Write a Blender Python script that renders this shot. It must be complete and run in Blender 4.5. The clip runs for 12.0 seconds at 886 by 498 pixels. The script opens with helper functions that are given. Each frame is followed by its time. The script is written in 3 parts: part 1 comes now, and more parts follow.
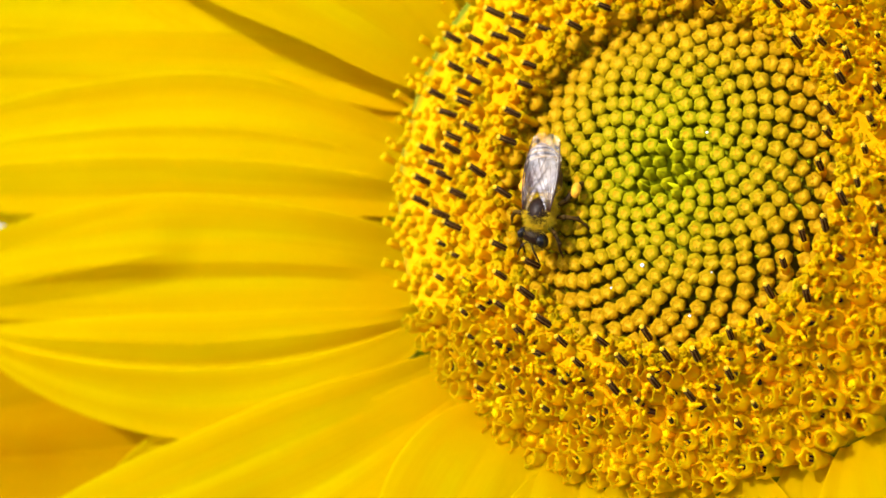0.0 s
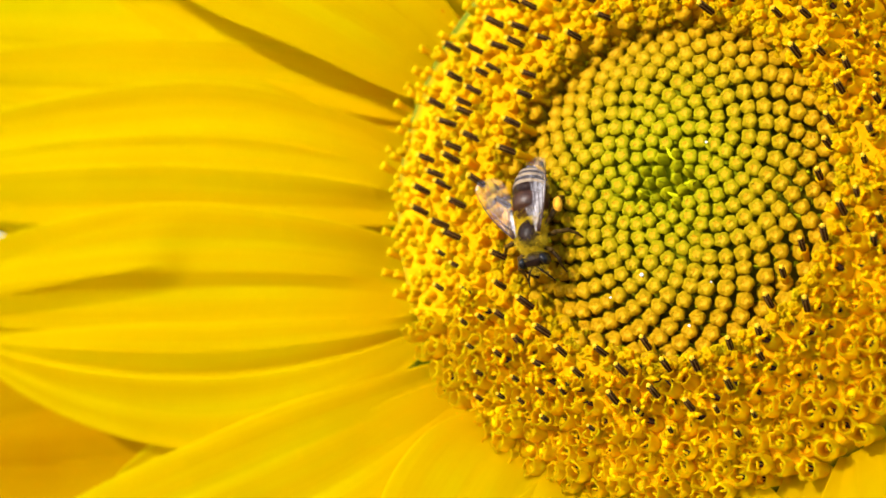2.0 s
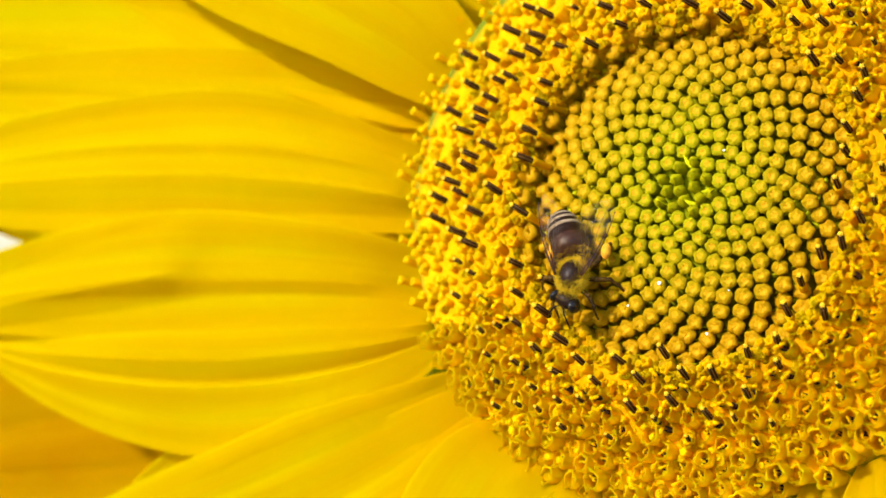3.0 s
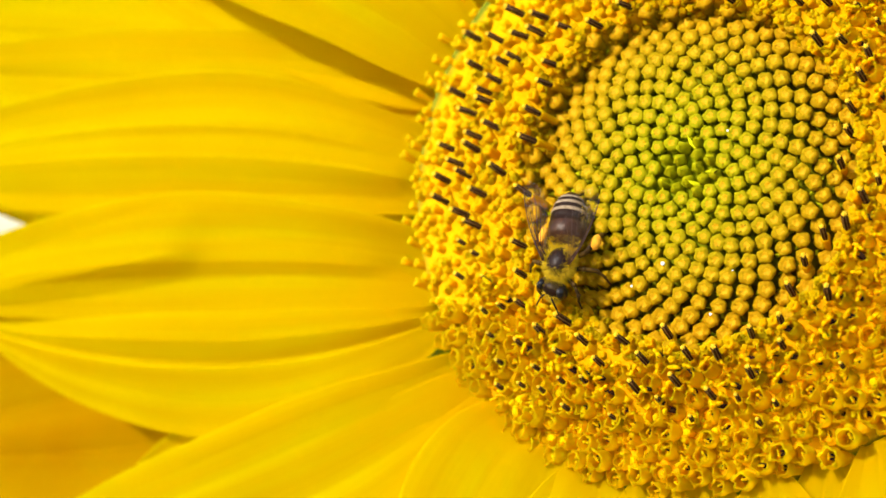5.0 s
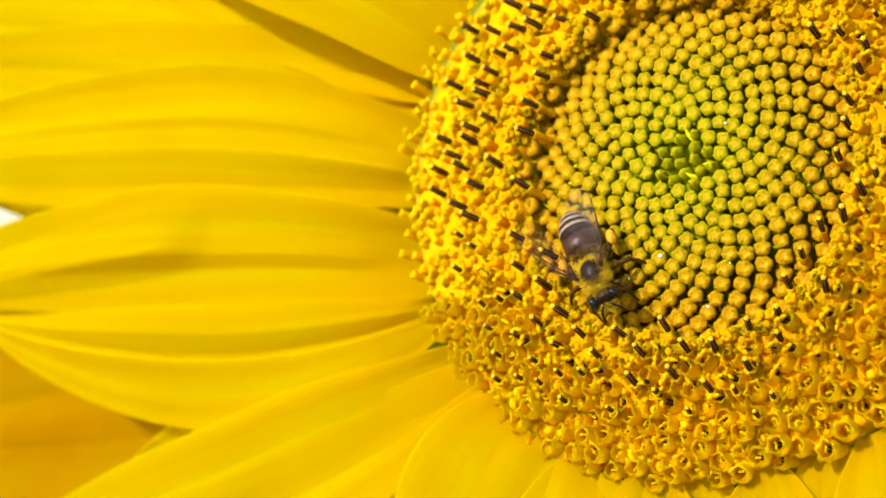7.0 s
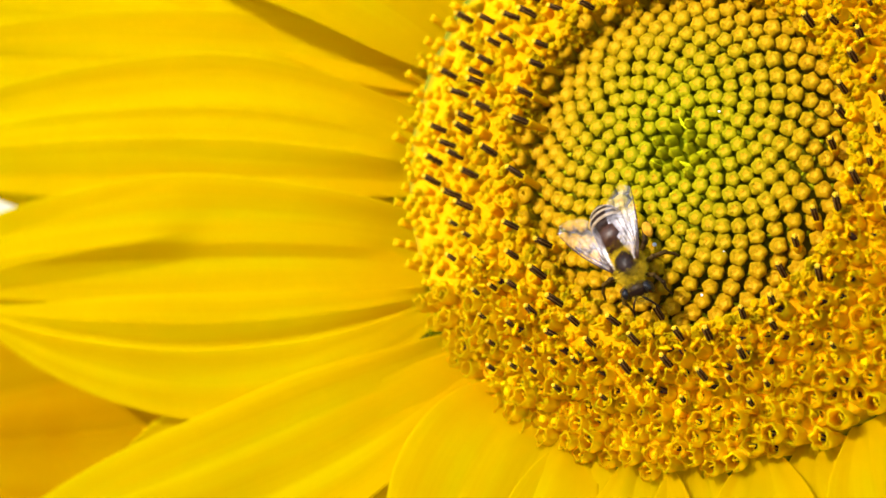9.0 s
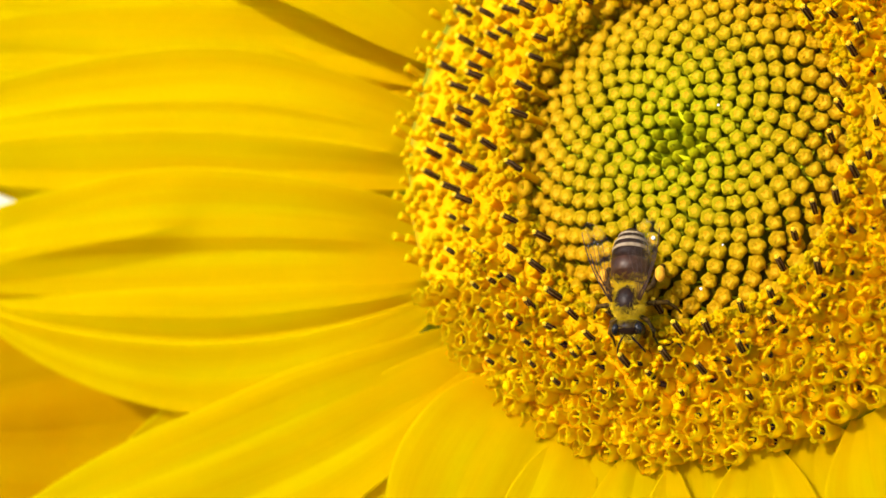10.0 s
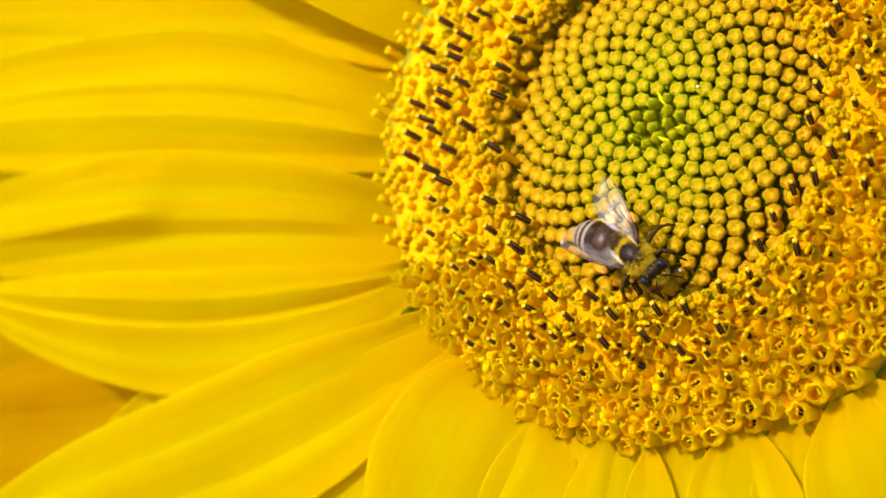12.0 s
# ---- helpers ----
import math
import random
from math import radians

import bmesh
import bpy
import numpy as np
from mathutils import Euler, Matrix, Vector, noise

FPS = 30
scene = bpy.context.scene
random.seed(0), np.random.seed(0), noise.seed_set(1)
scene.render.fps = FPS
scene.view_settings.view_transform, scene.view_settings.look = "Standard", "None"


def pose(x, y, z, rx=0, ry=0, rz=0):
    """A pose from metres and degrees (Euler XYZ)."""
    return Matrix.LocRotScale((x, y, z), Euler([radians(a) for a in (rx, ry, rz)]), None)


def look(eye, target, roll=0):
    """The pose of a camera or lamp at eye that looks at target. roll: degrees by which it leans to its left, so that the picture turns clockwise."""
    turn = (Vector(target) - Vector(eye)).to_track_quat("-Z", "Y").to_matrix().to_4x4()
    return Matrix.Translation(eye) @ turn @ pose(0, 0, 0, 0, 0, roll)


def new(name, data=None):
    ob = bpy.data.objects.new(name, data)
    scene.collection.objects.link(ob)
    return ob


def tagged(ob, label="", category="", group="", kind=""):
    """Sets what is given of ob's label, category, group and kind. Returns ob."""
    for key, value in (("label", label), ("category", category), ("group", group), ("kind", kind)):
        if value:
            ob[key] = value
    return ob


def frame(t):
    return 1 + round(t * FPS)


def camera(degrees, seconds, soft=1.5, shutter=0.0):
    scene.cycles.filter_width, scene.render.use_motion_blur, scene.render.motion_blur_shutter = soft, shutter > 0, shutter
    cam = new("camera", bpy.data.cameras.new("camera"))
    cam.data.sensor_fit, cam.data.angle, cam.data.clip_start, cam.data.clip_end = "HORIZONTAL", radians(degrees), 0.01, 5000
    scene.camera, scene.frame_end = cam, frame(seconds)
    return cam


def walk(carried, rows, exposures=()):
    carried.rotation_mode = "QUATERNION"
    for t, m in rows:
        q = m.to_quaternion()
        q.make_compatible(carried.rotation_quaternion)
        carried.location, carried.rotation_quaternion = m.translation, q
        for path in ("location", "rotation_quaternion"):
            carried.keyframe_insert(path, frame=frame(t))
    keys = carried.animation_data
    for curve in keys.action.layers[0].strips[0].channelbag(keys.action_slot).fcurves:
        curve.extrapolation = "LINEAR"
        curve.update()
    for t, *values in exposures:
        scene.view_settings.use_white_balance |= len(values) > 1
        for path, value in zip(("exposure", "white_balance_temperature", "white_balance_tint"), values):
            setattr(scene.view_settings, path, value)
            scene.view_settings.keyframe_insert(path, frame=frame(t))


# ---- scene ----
# Lengths inside the flower are in millimetres and become metres through MM.
MM = 0.001
FOV = 24.0
HALF = 49.0                                   # half of the width in view at the disc, mm
DIST = HALF / math.tan(radians(FOV / 2))      # eye to disc, mm
CENTRE = Vector((0.0, 0.0, 1.5))              # middle of the flower's disc
EYE_X, EYE_Z = -24.8, -9.3                    # the eye's place right and up of it, mm
cam = camera(FOV, 12.0)
cam.data.dof.use_dof = True
cam.data.dof.focus_distance = (DIST - 3) * MM
cam.data.dof.aperture_fstop = 20

# the hand-held sway: seconds, and steps by which the flower drifts right and up
SWAY = [
    (0.0, 0.0, 0.0), (0.5, 5, -11), (1.0, 8, -11), (1.5, 17.5, -12), (2.0, -1, 17), (2.5, 27.7, 32),
    (3.5, 30, 31), (4.5, 31, 24), (4.7, 40, 6), (5.0, 36, -3), (5.2, 16, -3), (5.5, 4.8, -2), (6.0, 37.5, -11), (6.5, 17.5, -9), (7.0, 31.5, -16.5),
    (7.5, 28.5, -20), (8.5, 23, -31), (9.5, 20, -41.5), (10.0, 19.5, -48), (10.5, 6, -62.5), (11.0, 12.5, -75),
    (11.5, -1, -80), (12.0, -17, -80.5),
]
STEP = 2 * HALF / 1568                       # one step of the sway, mm
SHARE = 0.4                                   # how much of the sway is a shift of the eye; the rest is a turn


def eye_pose(dx, dy):
    dx, dy = dx * STEP, dy * STEP
    x, z = EYE_X - SHARE * dx, EYE_Z + SHARE * dy
    yaw = math.degrees(math.atan((1 - SHARE) * dx / DIST))
    tilt = math.degrees(math.atan((1 - SHARE) * dy / DIST))
    return pose(x * MM, -DIST * MM, CENTRE.z + z * MM, 90 + tilt, 0, yaw)


walk(cam, [(t, eye_pose(dx, dy)) for t, dx, dy in SWAY])

# ---- light ----
SUN_WAY = Vector((-0.66, -0.58, 0.47)).normalized()   # towards the sun
world = bpy.data.worlds.new("world")
scene.world = world
world.use_nodes = True
sky = world.node_tree.nodes.new("ShaderNodeTexSky")
sky.sky_type, sky.sun_disc = "NISHITA", False
sky.sun_elevation = math.asin(SUN_WAY.z)
sky.sun_rotation = math.atan2(SUN_WAY.x, SUN_WAY.y)
back = world.node_tree.nodes["Background"]
world.node_tree.links.new(sky.outputs[0], back.inputs[0])
back.inputs[1].default_value = 0.15
sun = new("sun", bpy.data.lights.new("sun", "SUN"))
sun.data.energy, sun.data.angle, sun.data.color = 2.9, radians(0.53), (1.0, 0.95, 0.88)
sun.matrix_world = look(SUN_WAY * 5, (0, 0, 0))
scene.view_settings.exposure = 1.02


# ---- materials ----
def shader(name, rough=0.5, spec=0.3):
    m = bpy.data.materials.new(name)
    m.use_nodes = True
    t = m.node_tree
    b = t.nodes["Principled BSDF"]
    b.inputs["Roughness"].default_value = rough
    b.inputs["Specular IOR Level"].default_value = spec
    return m, t, b


def put(t, kind, **values):
    n = t.nodes.new(kind)
    for k, v in values.items():
        n.inputs[k.replace("_", " ")].default_value = v
    return n


def ramp(t, fac, *stops):
    n = t.nodes.new("ShaderNodeValToRGB")
    while len(n.color_ramp.elements) < len(stops):
        n.color_ramp.elements.new(0.5)
    for e, (p, c) in zip(n.color_ramp.elements, stops):
        e.position, e.color = p, (*c, 1)
    t.links.new(fac, n.inputs[0])
    return n.outputs[0]


def blend(t, kind, fac, a, b):
    n = t.nodes.new("ShaderNodeMix")
    n.data_type, n.blend_type = "RGBA", kind
    for socket, value in ((n.inputs[0], fac), (n.inputs[6], a), (n.inputs[7], b)):
        if isinstance(value, (int, float)):
            socket.default_value = value
        elif isinstance(value, tuple):
            socket.default_value = (*value, 1)
        else:
            t.links.new(value, socket)
    return n.outputs[2]


def grain(t, scale, detail=3.0, stretch=None, coords="Object"):
    """Noise of so many grains a metre; things are modelled in millimetres."""
    scale = scale * MM
    c = t.nodes.new("ShaderNodeTexCoord")
    n = put(t, "ShaderNodeTexNoise", Scale=scale, Detail=detail)
    if stretch:
        mp = t.nodes.new("ShaderNodeMapping")
        mp.inputs["Scale"].default_value = stretch
        t.links.new(c.outputs[coords], mp.inputs[0])
        t.links.new(mp.outputs[0], n.inputs["Vector"])
    else:
        t.links.new(c.outputs[coords], n.inputs["Vector"])
    return n.outputs[0]


def relief(t, b, height, strength, distance):
    n = put(t, "ShaderNodeBump", Strength=strength, Distance=distance)
    t.links.new(height, n.inputs["Height"])
    t.links.new(n.outputs[0], b.inputs["Normal"])


def plain(name, dark, light, scale=900.0, rough=0.5, spec=0.3, bump=0.3):
    """A surface whose colour wanders between two tones, with fine relief."""
    m, t, b = shader(name, rough, spec)
    f = grain(t, scale)
    t.links.new(ramp(t, f, (0.3, dark), (0.7, light)), b.inputs["Base Color"])
    relief(t, b, f, bump, 0.00012)
    return m


def by_radius(name, stops, random_mix=0.12, rough=0.6, spec=0.08, reach=36.0, through_light=0.0, mottle=0.5, deep=0.0, glow=0.4, middle=CENTRE):
    """Disc tissue: the pigment ripens outwards from the middle of the head."""
    m, t, b = shader(name, rough, spec)
    g = t.nodes.new("ShaderNodeNewGeometry")
    d = t.nodes.new("ShaderNodeVectorMath")
    d.operation = "DISTANCE"
    d.inputs[1].default_value = middle
    t.links.new(g.outputs["Position"], d.inputs[0])
    s = t.nodes.new("ShaderNodeMath")
    s.operation = "MULTIPLY"
    s.inputs[1].default_value = 1 / (reach * MM)
    t.links.new(d.outputs["Value"], s.inputs[0])
    tone = ramp(t, s.outputs[0], *stops)
    o = t.nodes.new("ShaderNodeObjectInfo")
    island = t.nodes.new("ShaderNodeMath")
    t.links.new(o.outputs["Random"], island.inputs[0])
    t.links.new(g.outputs["Random Per Island"], island.inputs[1])
    shade = ramp(t, island.outputs[0], (0.0, (0.72, 0.7, 0.6)), (1.0, (1.0, 1.0, 1.0)))
    tone = blend(t, "MULTIPLY", random_mix * 4, tone, shade)
    f = grain(t, 1500.0)
    tone = blend(t, "MULTIPLY", mottle, tone, ramp(t, f, (0.25, (0.62, 0.58, 0.4)), (0.6, (1, 1, 1))))
    t.links.new(tone, b.inputs["Base Color"])
    relief(t, b, grain(t, 2400.0, 4.0), 0.45, 0.00012)
    b.inputs["Subsurface Weight"].default_value = deep
    b.inputs["Subsurface Radius"].default_value = (1.0, 0.8, 0.3)
    b.inputs["Subsurface Scale"].default_value = glow * MM
    thin = t.nodes.new("ShaderNodeBsdfTranslucent")
    t.links.new(tone, thin.inputs[0])
    mix = t.nodes.new("ShaderNodeMixShader")
    mix.inputs[0].default_value = through_light
    t.links.new(b.outputs[0], mix.inputs[1])
    t.links.new(thin.outputs[0], mix.inputs[2])
    t.links.new(mix.outputs[0], t.nodes["Material Output"].inputs[0])
    return m


def petal_tissue(name, tone_a, tone_b, base, clear=(1.0, 0.90, 0.002)):
    """A thin ray petal: fine veins along it, warm at the root, light passing through."""
    m, t, b = shader(name, 0.65, 0.0)
    uv = t.nodes.new("ShaderNodeTexCoord")
    mp = t.nodes.new("ShaderNodeMapping")
    mp.inputs["Scale"].default_value = (46.0, 2.2, 1.0)
    t.links.new(uv.outputs["UV"], mp.inputs[0])
    veins = put(t, "ShaderNodeTexNoise", Scale=1.0, Detail=4.0)
    t.links.new(mp.outputs[0], veins.inputs["Vector"])
    broad = grain(t, 90.0, 2.0)
    tone = blend(t, "MIX", ramp(t, broad, (0.35, (0, 0, 0)), (0.7, (1, 1, 1))), tone_a, tone_b)
    wide = t.nodes.new("ShaderNodeMapping")
    wide.inputs["Scale"].default_value = (5.0, 0.7, 1.0)
    t.links.new(uv.outputs["UV"], wide.inputs[0])
    streak = put(t, "ShaderNodeTexNoise", Scale=1.0, Detail=2.0)
    t.links.new(wide.outputs[0], streak.inputs["Vector"])
    tone = blend(t, "MULTIPLY", 0.5, tone, ramp(t, streak.outputs[0], (0.42, (0.98, 0.74, 0.4)), (0.6, (1, 1, 1))))
    tone = blend(t, "MULTIPLY", 0.35, tone, ramp(t, veins.outputs[0], (0.3, (0.82, 0.72, 0.5)), (0.6, (1, 1, 1))))
    sep = t.nodes.new("ShaderNodeSeparateXYZ")
    t.links.new(uv.outputs["UV"], sep.inputs[0])
    root = ramp(t, sep.outputs[1], (0.10, (1, 1, 1)), (0.30, (0, 0, 0)))
    tone = blend(t, "MIX", root, tone, base)
    t.links.new(tone, b.inputs["Base Color"])
    relief(t, b, veins.outputs[0], 0.25, 0.0004)
    thin = t.nodes.new("ShaderNodeBsdfTranslucent")
    t.links.new(blend(t, "MIX", 0.65, tone, clear), thin.inputs[0])
    mix = t.nodes.new("ShaderNodeMixShader")
    mix.inputs[0].default_value = 0.70
    t.links.new(b.outputs[0], mix.inputs[1])
    t.links.new(thin.outputs[0], mix.inputs[2])
    t.links.new(mix.outputs[0], t.nodes["Material Output"].inputs[0])
    return m


RIPE = CENTRE + Vector((0.2, 0, -1.2)) * MM     # the florets open round a point a little off the middle
PETAL = petal_tissue("petal_yellow", (0.66, 0.535, 0.0003), (0.68, 0.57, 0.0004), (0.64, 0.41, 0.0004))
# darker amber copy of the petal tissue, with the front petal's shade in its colour
SHADED_PETAL = petal_tissue("petal_amber", (0.50, 0.32, 0.0005), (0.54, 0.38, 0.0006), (0.42, 0.18, 0.0005), (0.9, 0.52, 0.002))
BUD = by_radius("bud_tissue", ((0.0, (0.32, 0.315, 0.002)), (0.18, (0.33, 0.28, 0.002)), (0.30, (0.345, 0.245, 0.002)), (0.41, (0.39, 0.232, 0.002)), (0.5, (0.42, 0.225, 0.002))), 0.06, rough=0.7, spec=0.02, through_light=0.16, deep=0.6, glow=0.5, mottle=0.35)
BUD_NECK = by_radius("bud_neck_tissue", ((0.0, (0.30, 0.34, 0.003)), (0.25, (0.25, 0.26, 0.003)), (0.48, (0.26, 0.19, 0.003))), 0.1, rough=0.7, spec=0.02, through_light=0.2)
CORE = by_radius("bract_scale_tissue", ((0.0, (0.26, 0.28, 0.003)), (0.3, (0.17, 0.17, 0.003)), (0.50, (0.16, 0.11, 0.004)), (0.56, (0.58, 0.28, 0.002)), (0.66, (0.66, 0.31, 0.001)), (0.76, (0.68, 0.33, 0.001)), (0.95, (0.74, 0.38, 0.002)), (0.985, (0.14, 0.17, 0.01))), 0.1, spec=0.0, deep=0.5, glow=0.8, middle=RIPE)
RING = by_radius("floret_tissue", ((0.0, (0.86, 0.42, 0.001)), (0.58, (0.92, 0.46, 0.001)), (0.70, (1.0, 0.54, 0.001)), (0.92, (1.0, 0.60, 0.001))), 0.03, rough=0.8, spec=0.0, through_light=0.38, mottle=0.1, deep=1.0, glow=2.0, middle=RIPE)
YOUNG = by_radius("young_floret_tissue", ((0.0, (0.62, 0.285, 0.001)), (0.62, (0.66, 0.31, 0.001)), (0.92, (0.74, 0.38, 0.001))), 0.05, rough=0.8, spec=0.0, through_light=0.34, mottle=0.15, deep=1.0, glow=2.2, middle=RIPE)
ANTHER = plain("anther_brown", (0.018, 0.008, 0.003), (0.05, 0.022, 0.007), 2600.0, 0.6, 0.03, 0.5)
ANTHER_PALE = plain("anther_seam", (0.10, 0.045, 0.008), (0.17, 0.08, 0.012), 1500.0, 0.5)
BUD_TIP = plain("bud_star_orange", (0.48, 0.255, 0.001), (0.54, 0.29, 0.001), 2600.0, 0.6, 0.1, 0.6)
POLLEN = plain("pollen_yellow", (0.82, 0.48, 0.008), (0.88, 0.60, 0.02), 2500.0, 0.7, 0.2, 0.6)
BRACT = plain("bract_green", (0.10, 0.17, 0.012), (0.18, 0.25, 0.02), 500.0, 0.55)
STEM = plain("stem_green", (0.10, 0.16, 0.03), (0.16, 0.22, 0.05), 300.0, 0.6)
SOIL = plain("field_soil", (0.05, 0.035, 0.02), (0.10, 0.07, 0.045), 6000.0, 0.9)
HAIR = plain("bee_hair_tan", (0.48, 0.31, 0.010), (0.68, 0.46, 0.018), 2500.0, 0.75, 0.05)
BODY = plain("bee_shell_brown", (0.009, 0.004, 0.002), (0.024, 0.010, 0.005), 1800.0, 0.42, 0.14, 0.8)
BROWN = plain("bee_shell_chestnut", (0.028, 0.010, 0.005), (0.06, 0.022, 0.009), 1100.0, 0.44, 0.3, 1.0)
BAND = plain("bee_band_cream", (0.20, 0.14, 0.085), (0.33, 0.25, 0.16), 2500.0, 0.7, 0.2, 0.6)
EYE_BLACK = plain("bee_eye_black", (0.006, 0.005, 0.005), (0.014, 0.011, 0.01), 4000.0, 0.25, 0.35, 0.3)
DEW = plain("dew_white", (0.75, 0.78, 0.80), (0.85, 0.86, 0.86), 4000.0, 0.08, 0.6, 0.0)
CHAFF = plain("chaff_green", (0.40, 0.42, 0.003), (0.60, 0.56, 0.006), 900.0, 0.8, 0.0)
LEG = plain("bee_leg_brown", (0.014, 0.007, 0.003), (0.10, 0.05, 0.004), 1500.0, 0.5, 0.08, 0.4)


def wing_skin():
    m, t, b = shader("wing_membrane", 0.3, 0.5)
    f = grain(t, 420.0, 3.0)
    gloss = t.nodes.new("ShaderNodeBsdfGlossy")
    gloss.inputs["Color"].default_value = (0.9, 0.88, 1.0, 1)
    gloss.inputs["Roughness"].default_value = 0.34
    bump = put(t, "ShaderNodeBump", Strength=0.4, Distance=0.0005)
    t.links.new(f, bump.inputs["Height"])
    t.links.new(bump.outputs[0], gloss.inputs["Normal"])
    clear = t.nodes.new("ShaderNodeBsdfTransparent")
    clear.inputs[0].default_value = (0.98, 0.95, 0.88, 1)
    mix = t.nodes.new("ShaderNodeMixShader")
    mix.inputs[0].default_value = 0.026
    t.links.new(clear.outputs[0], mix.inputs[1])
    t.links.new(gloss.outputs[0], mix.inputs[2])
    t.links.new(mix.outputs[0], t.nodes["Material Output"].inputs[0])
    return m


WING = wing_skin()
PELLET = plain("pollen_pellet_orange", (0.62, 0.26, 0.012), (0.80, 0.40, 0.02), 2200.0, 0.75, 0.2, 0.6)


# ---- building helpers ----
def part(name, bm, material, parent, label="", smooth=True):
    """One bmesh as one mesh object under a thing or a part."""
    me = bpy.data.meshes.new(name)
    bm.to_mesh(me)
    bm.free()
    return from_mesh(name, me, material, parent, label, smooth)


def from_mesh(name, me, material, parent, label="", smooth=True):
    mats = material if isinstance(material, (list, tuple)) else (material,)
    if not me.materials:
        for m in mats:
            me.materials.append(m)
        if smooth:
            me.shade_smooth()
    ob = new(name, me)
    ob.parent = parent
    if label:
        tagged(ob, label)
    return ob


def unit(v):
    return Vector(v).normalized()


def frame_on(origin, up, spin=0.0, scale=1.0):
    """A pose with its z along up, turned about it by spin."""
    q = Vector((0, 0, 1)).rotation_difference(unit(up))
    return Matrix.Translation(origin) @ q.to_matrix().to_4x4() @ Matrix.Rotation(spin, 4, "Z") @ Matrix.Scale(scale, 4)


def revolve(bm, rings, sides=10, lobes=0, depth=0.0, mat=0, m=None, cap=True):
    """Rings of (radius, z) about z, with lobes pressed into them; rings may carry their own lobe depth."""
    m = m or Matrix()
    rows = []
    for ring in rings:
        r, z = ring[0], ring[1]
        d = ring[2] if len(ring) > 2 else depth
        rows.append([bm.verts.new(m @ Vector((r * (1 + d * math.cos(lobes * a)) * math.cos(a), r * (1 + d * math.cos(lobes * a)) * math.sin(a), z)))
                     for a in (2 * math.pi * k / sides for k in range(sides))])
    for lo, hi in zip(rows, rows[1:]):
        for k in range(sides):
            f = bm.faces.new((lo[k], lo[(k + 1) % sides], hi[(k + 1) % sides], hi[k]))
            f.material_index = mat
    if cap:
        f = bm.faces.new(rows[-1])
        f.material_index = mat
    return rows


def tube(bm, points, radii, sides=6, mat=0):
    """A round bar through points, with a radius at each."""
    points = [Vector(p) for p in points]
    rows = []
    for i, p in enumerate(points):
        way = unit(points[min(i + 1, len(points) - 1)] - points[max(i - 1, 0)])
        f = frame_on(p, way)
        rows.append([bm.verts.new(f @ Vector((radii[i] * math.cos(a), radii[i] * math.sin(a), 0)))
                     for a in (2 * math.pi * k / sides for k in range(sides))])
    for lo, hi in zip(rows, rows[1:]):
        for k in range(sides):
            bm.faces.new((lo[k], lo[(k + 1) % sides], hi[(k + 1) % sides], hi[k])).material_index = mat
    bm.faces.new(rows[-1]).material_index = mat
    bm.faces.new(rows[0][::-1]).material_index = mat


def blob(bm, centre, radii, sides=16, rows=10, mat=0, turn=None):
    """An ellipsoid."""
    m = Matrix.Translation(centre) @ (turn or Matrix())
    rings = []
    for i in range(rows + 1):
        a = math.pi * i / rows
        rings.append([bm.verts.new(m @ Vector((radii[0] * math.sin(a) * math.cos(b), radii[1] * math.sin(a) * math.sin(b), radii[2] * math.cos(a))))
                      for b in (2 * math.pi * k / sides for k in range(sides))] if 0 < i < rows else
                     [bm.verts.new(m @ Vector((0, 0, radii[2] * math.cos(a))))])
    for lo, hi in zip(rings, rings[1:]):
        for k in range(sides):
            vs = []
            for v in (lo[k % len(lo)], hi[k % len(hi)], hi[(k + 1) % len(hi)], lo[(k + 1) % len(lo)]):
                if v not in vs:
                    vs.append(v)
            bm.faces.new(vs).material_index = mat


# ---- the flower head ----
TILT_LEFT, TILT_UP = 25.0, 10.0
NORMAL = Vector((-math.sin(radians(TILT_LEFT)) * math.cos(radians(TILT_UP)), -math.cos(radians(TILT_LEFT)) * math.cos(radians(TILT_UP)), math.sin(radians(TILT_UP))))
AXIS_X = unit(Vector((0, 0, 1)).cross(NORMAL))
AXIS_Y = NORMAL.cross(AXIS_X)
TURN_HEAD = Matrix((AXIS_X, AXIS_Y, NORMAL)).transposed()
HEAD = Matrix.Translation(CENTRE) @ TURN_HEAD.to_4x4() @ Matrix.Scale(MM, 4)
R_BUDS, R_DISC = 18.7, 35.6


def disc_z(r):
    """Height of the receptacle at a radius, mm: a low dome whose rim falls away."""
    if r < R_BUDS:
        trough = min(1.0, max(0.0, (r - 12.5) / 5))
        return -2.4 * (r / R_BUDS) ** 2 - 1.5 * trough * trough * (3 - 2 * trough)
    return -2.4 - 3.6 * ((r - R_BUDS) / (R_DISC - R_BUDS)) ** 1.3


def ripe_shift(r):
    """The bud field lies a little off the middle of the head; the rim does not."""
    return Vector((0.2, -1.2)) * min(1.0, max(0.0, (34 - r) / 9))


def ripe_r(p):
    """Radius about the bud field's own middle."""
    return (p.xy - ripe_shift(p.xy.length)).length


def onto(x, y, h):
    """Face-on layout, mm right and up of the middle, laid on the tilted head at height h."""
    inv = TURN_HEAD.transposed()
    eye = inv @ Vector((EYE_X, -DIST, EYE_Z))
    way = inv @ Vector((x, 0, y)) - eye
    p = eye + way * ((h - eye.z) / way.z)
    return Vector((p.x, p.y, h))


def over_disc(x, y, rise):
    """The same, at a rise above the domed disc."""
    h = 0.0
    for _ in range(6):
        p = onto(x, y, h)
        h = disc_z(ripe_r(p)) + rise
    return onto(x, y, h)


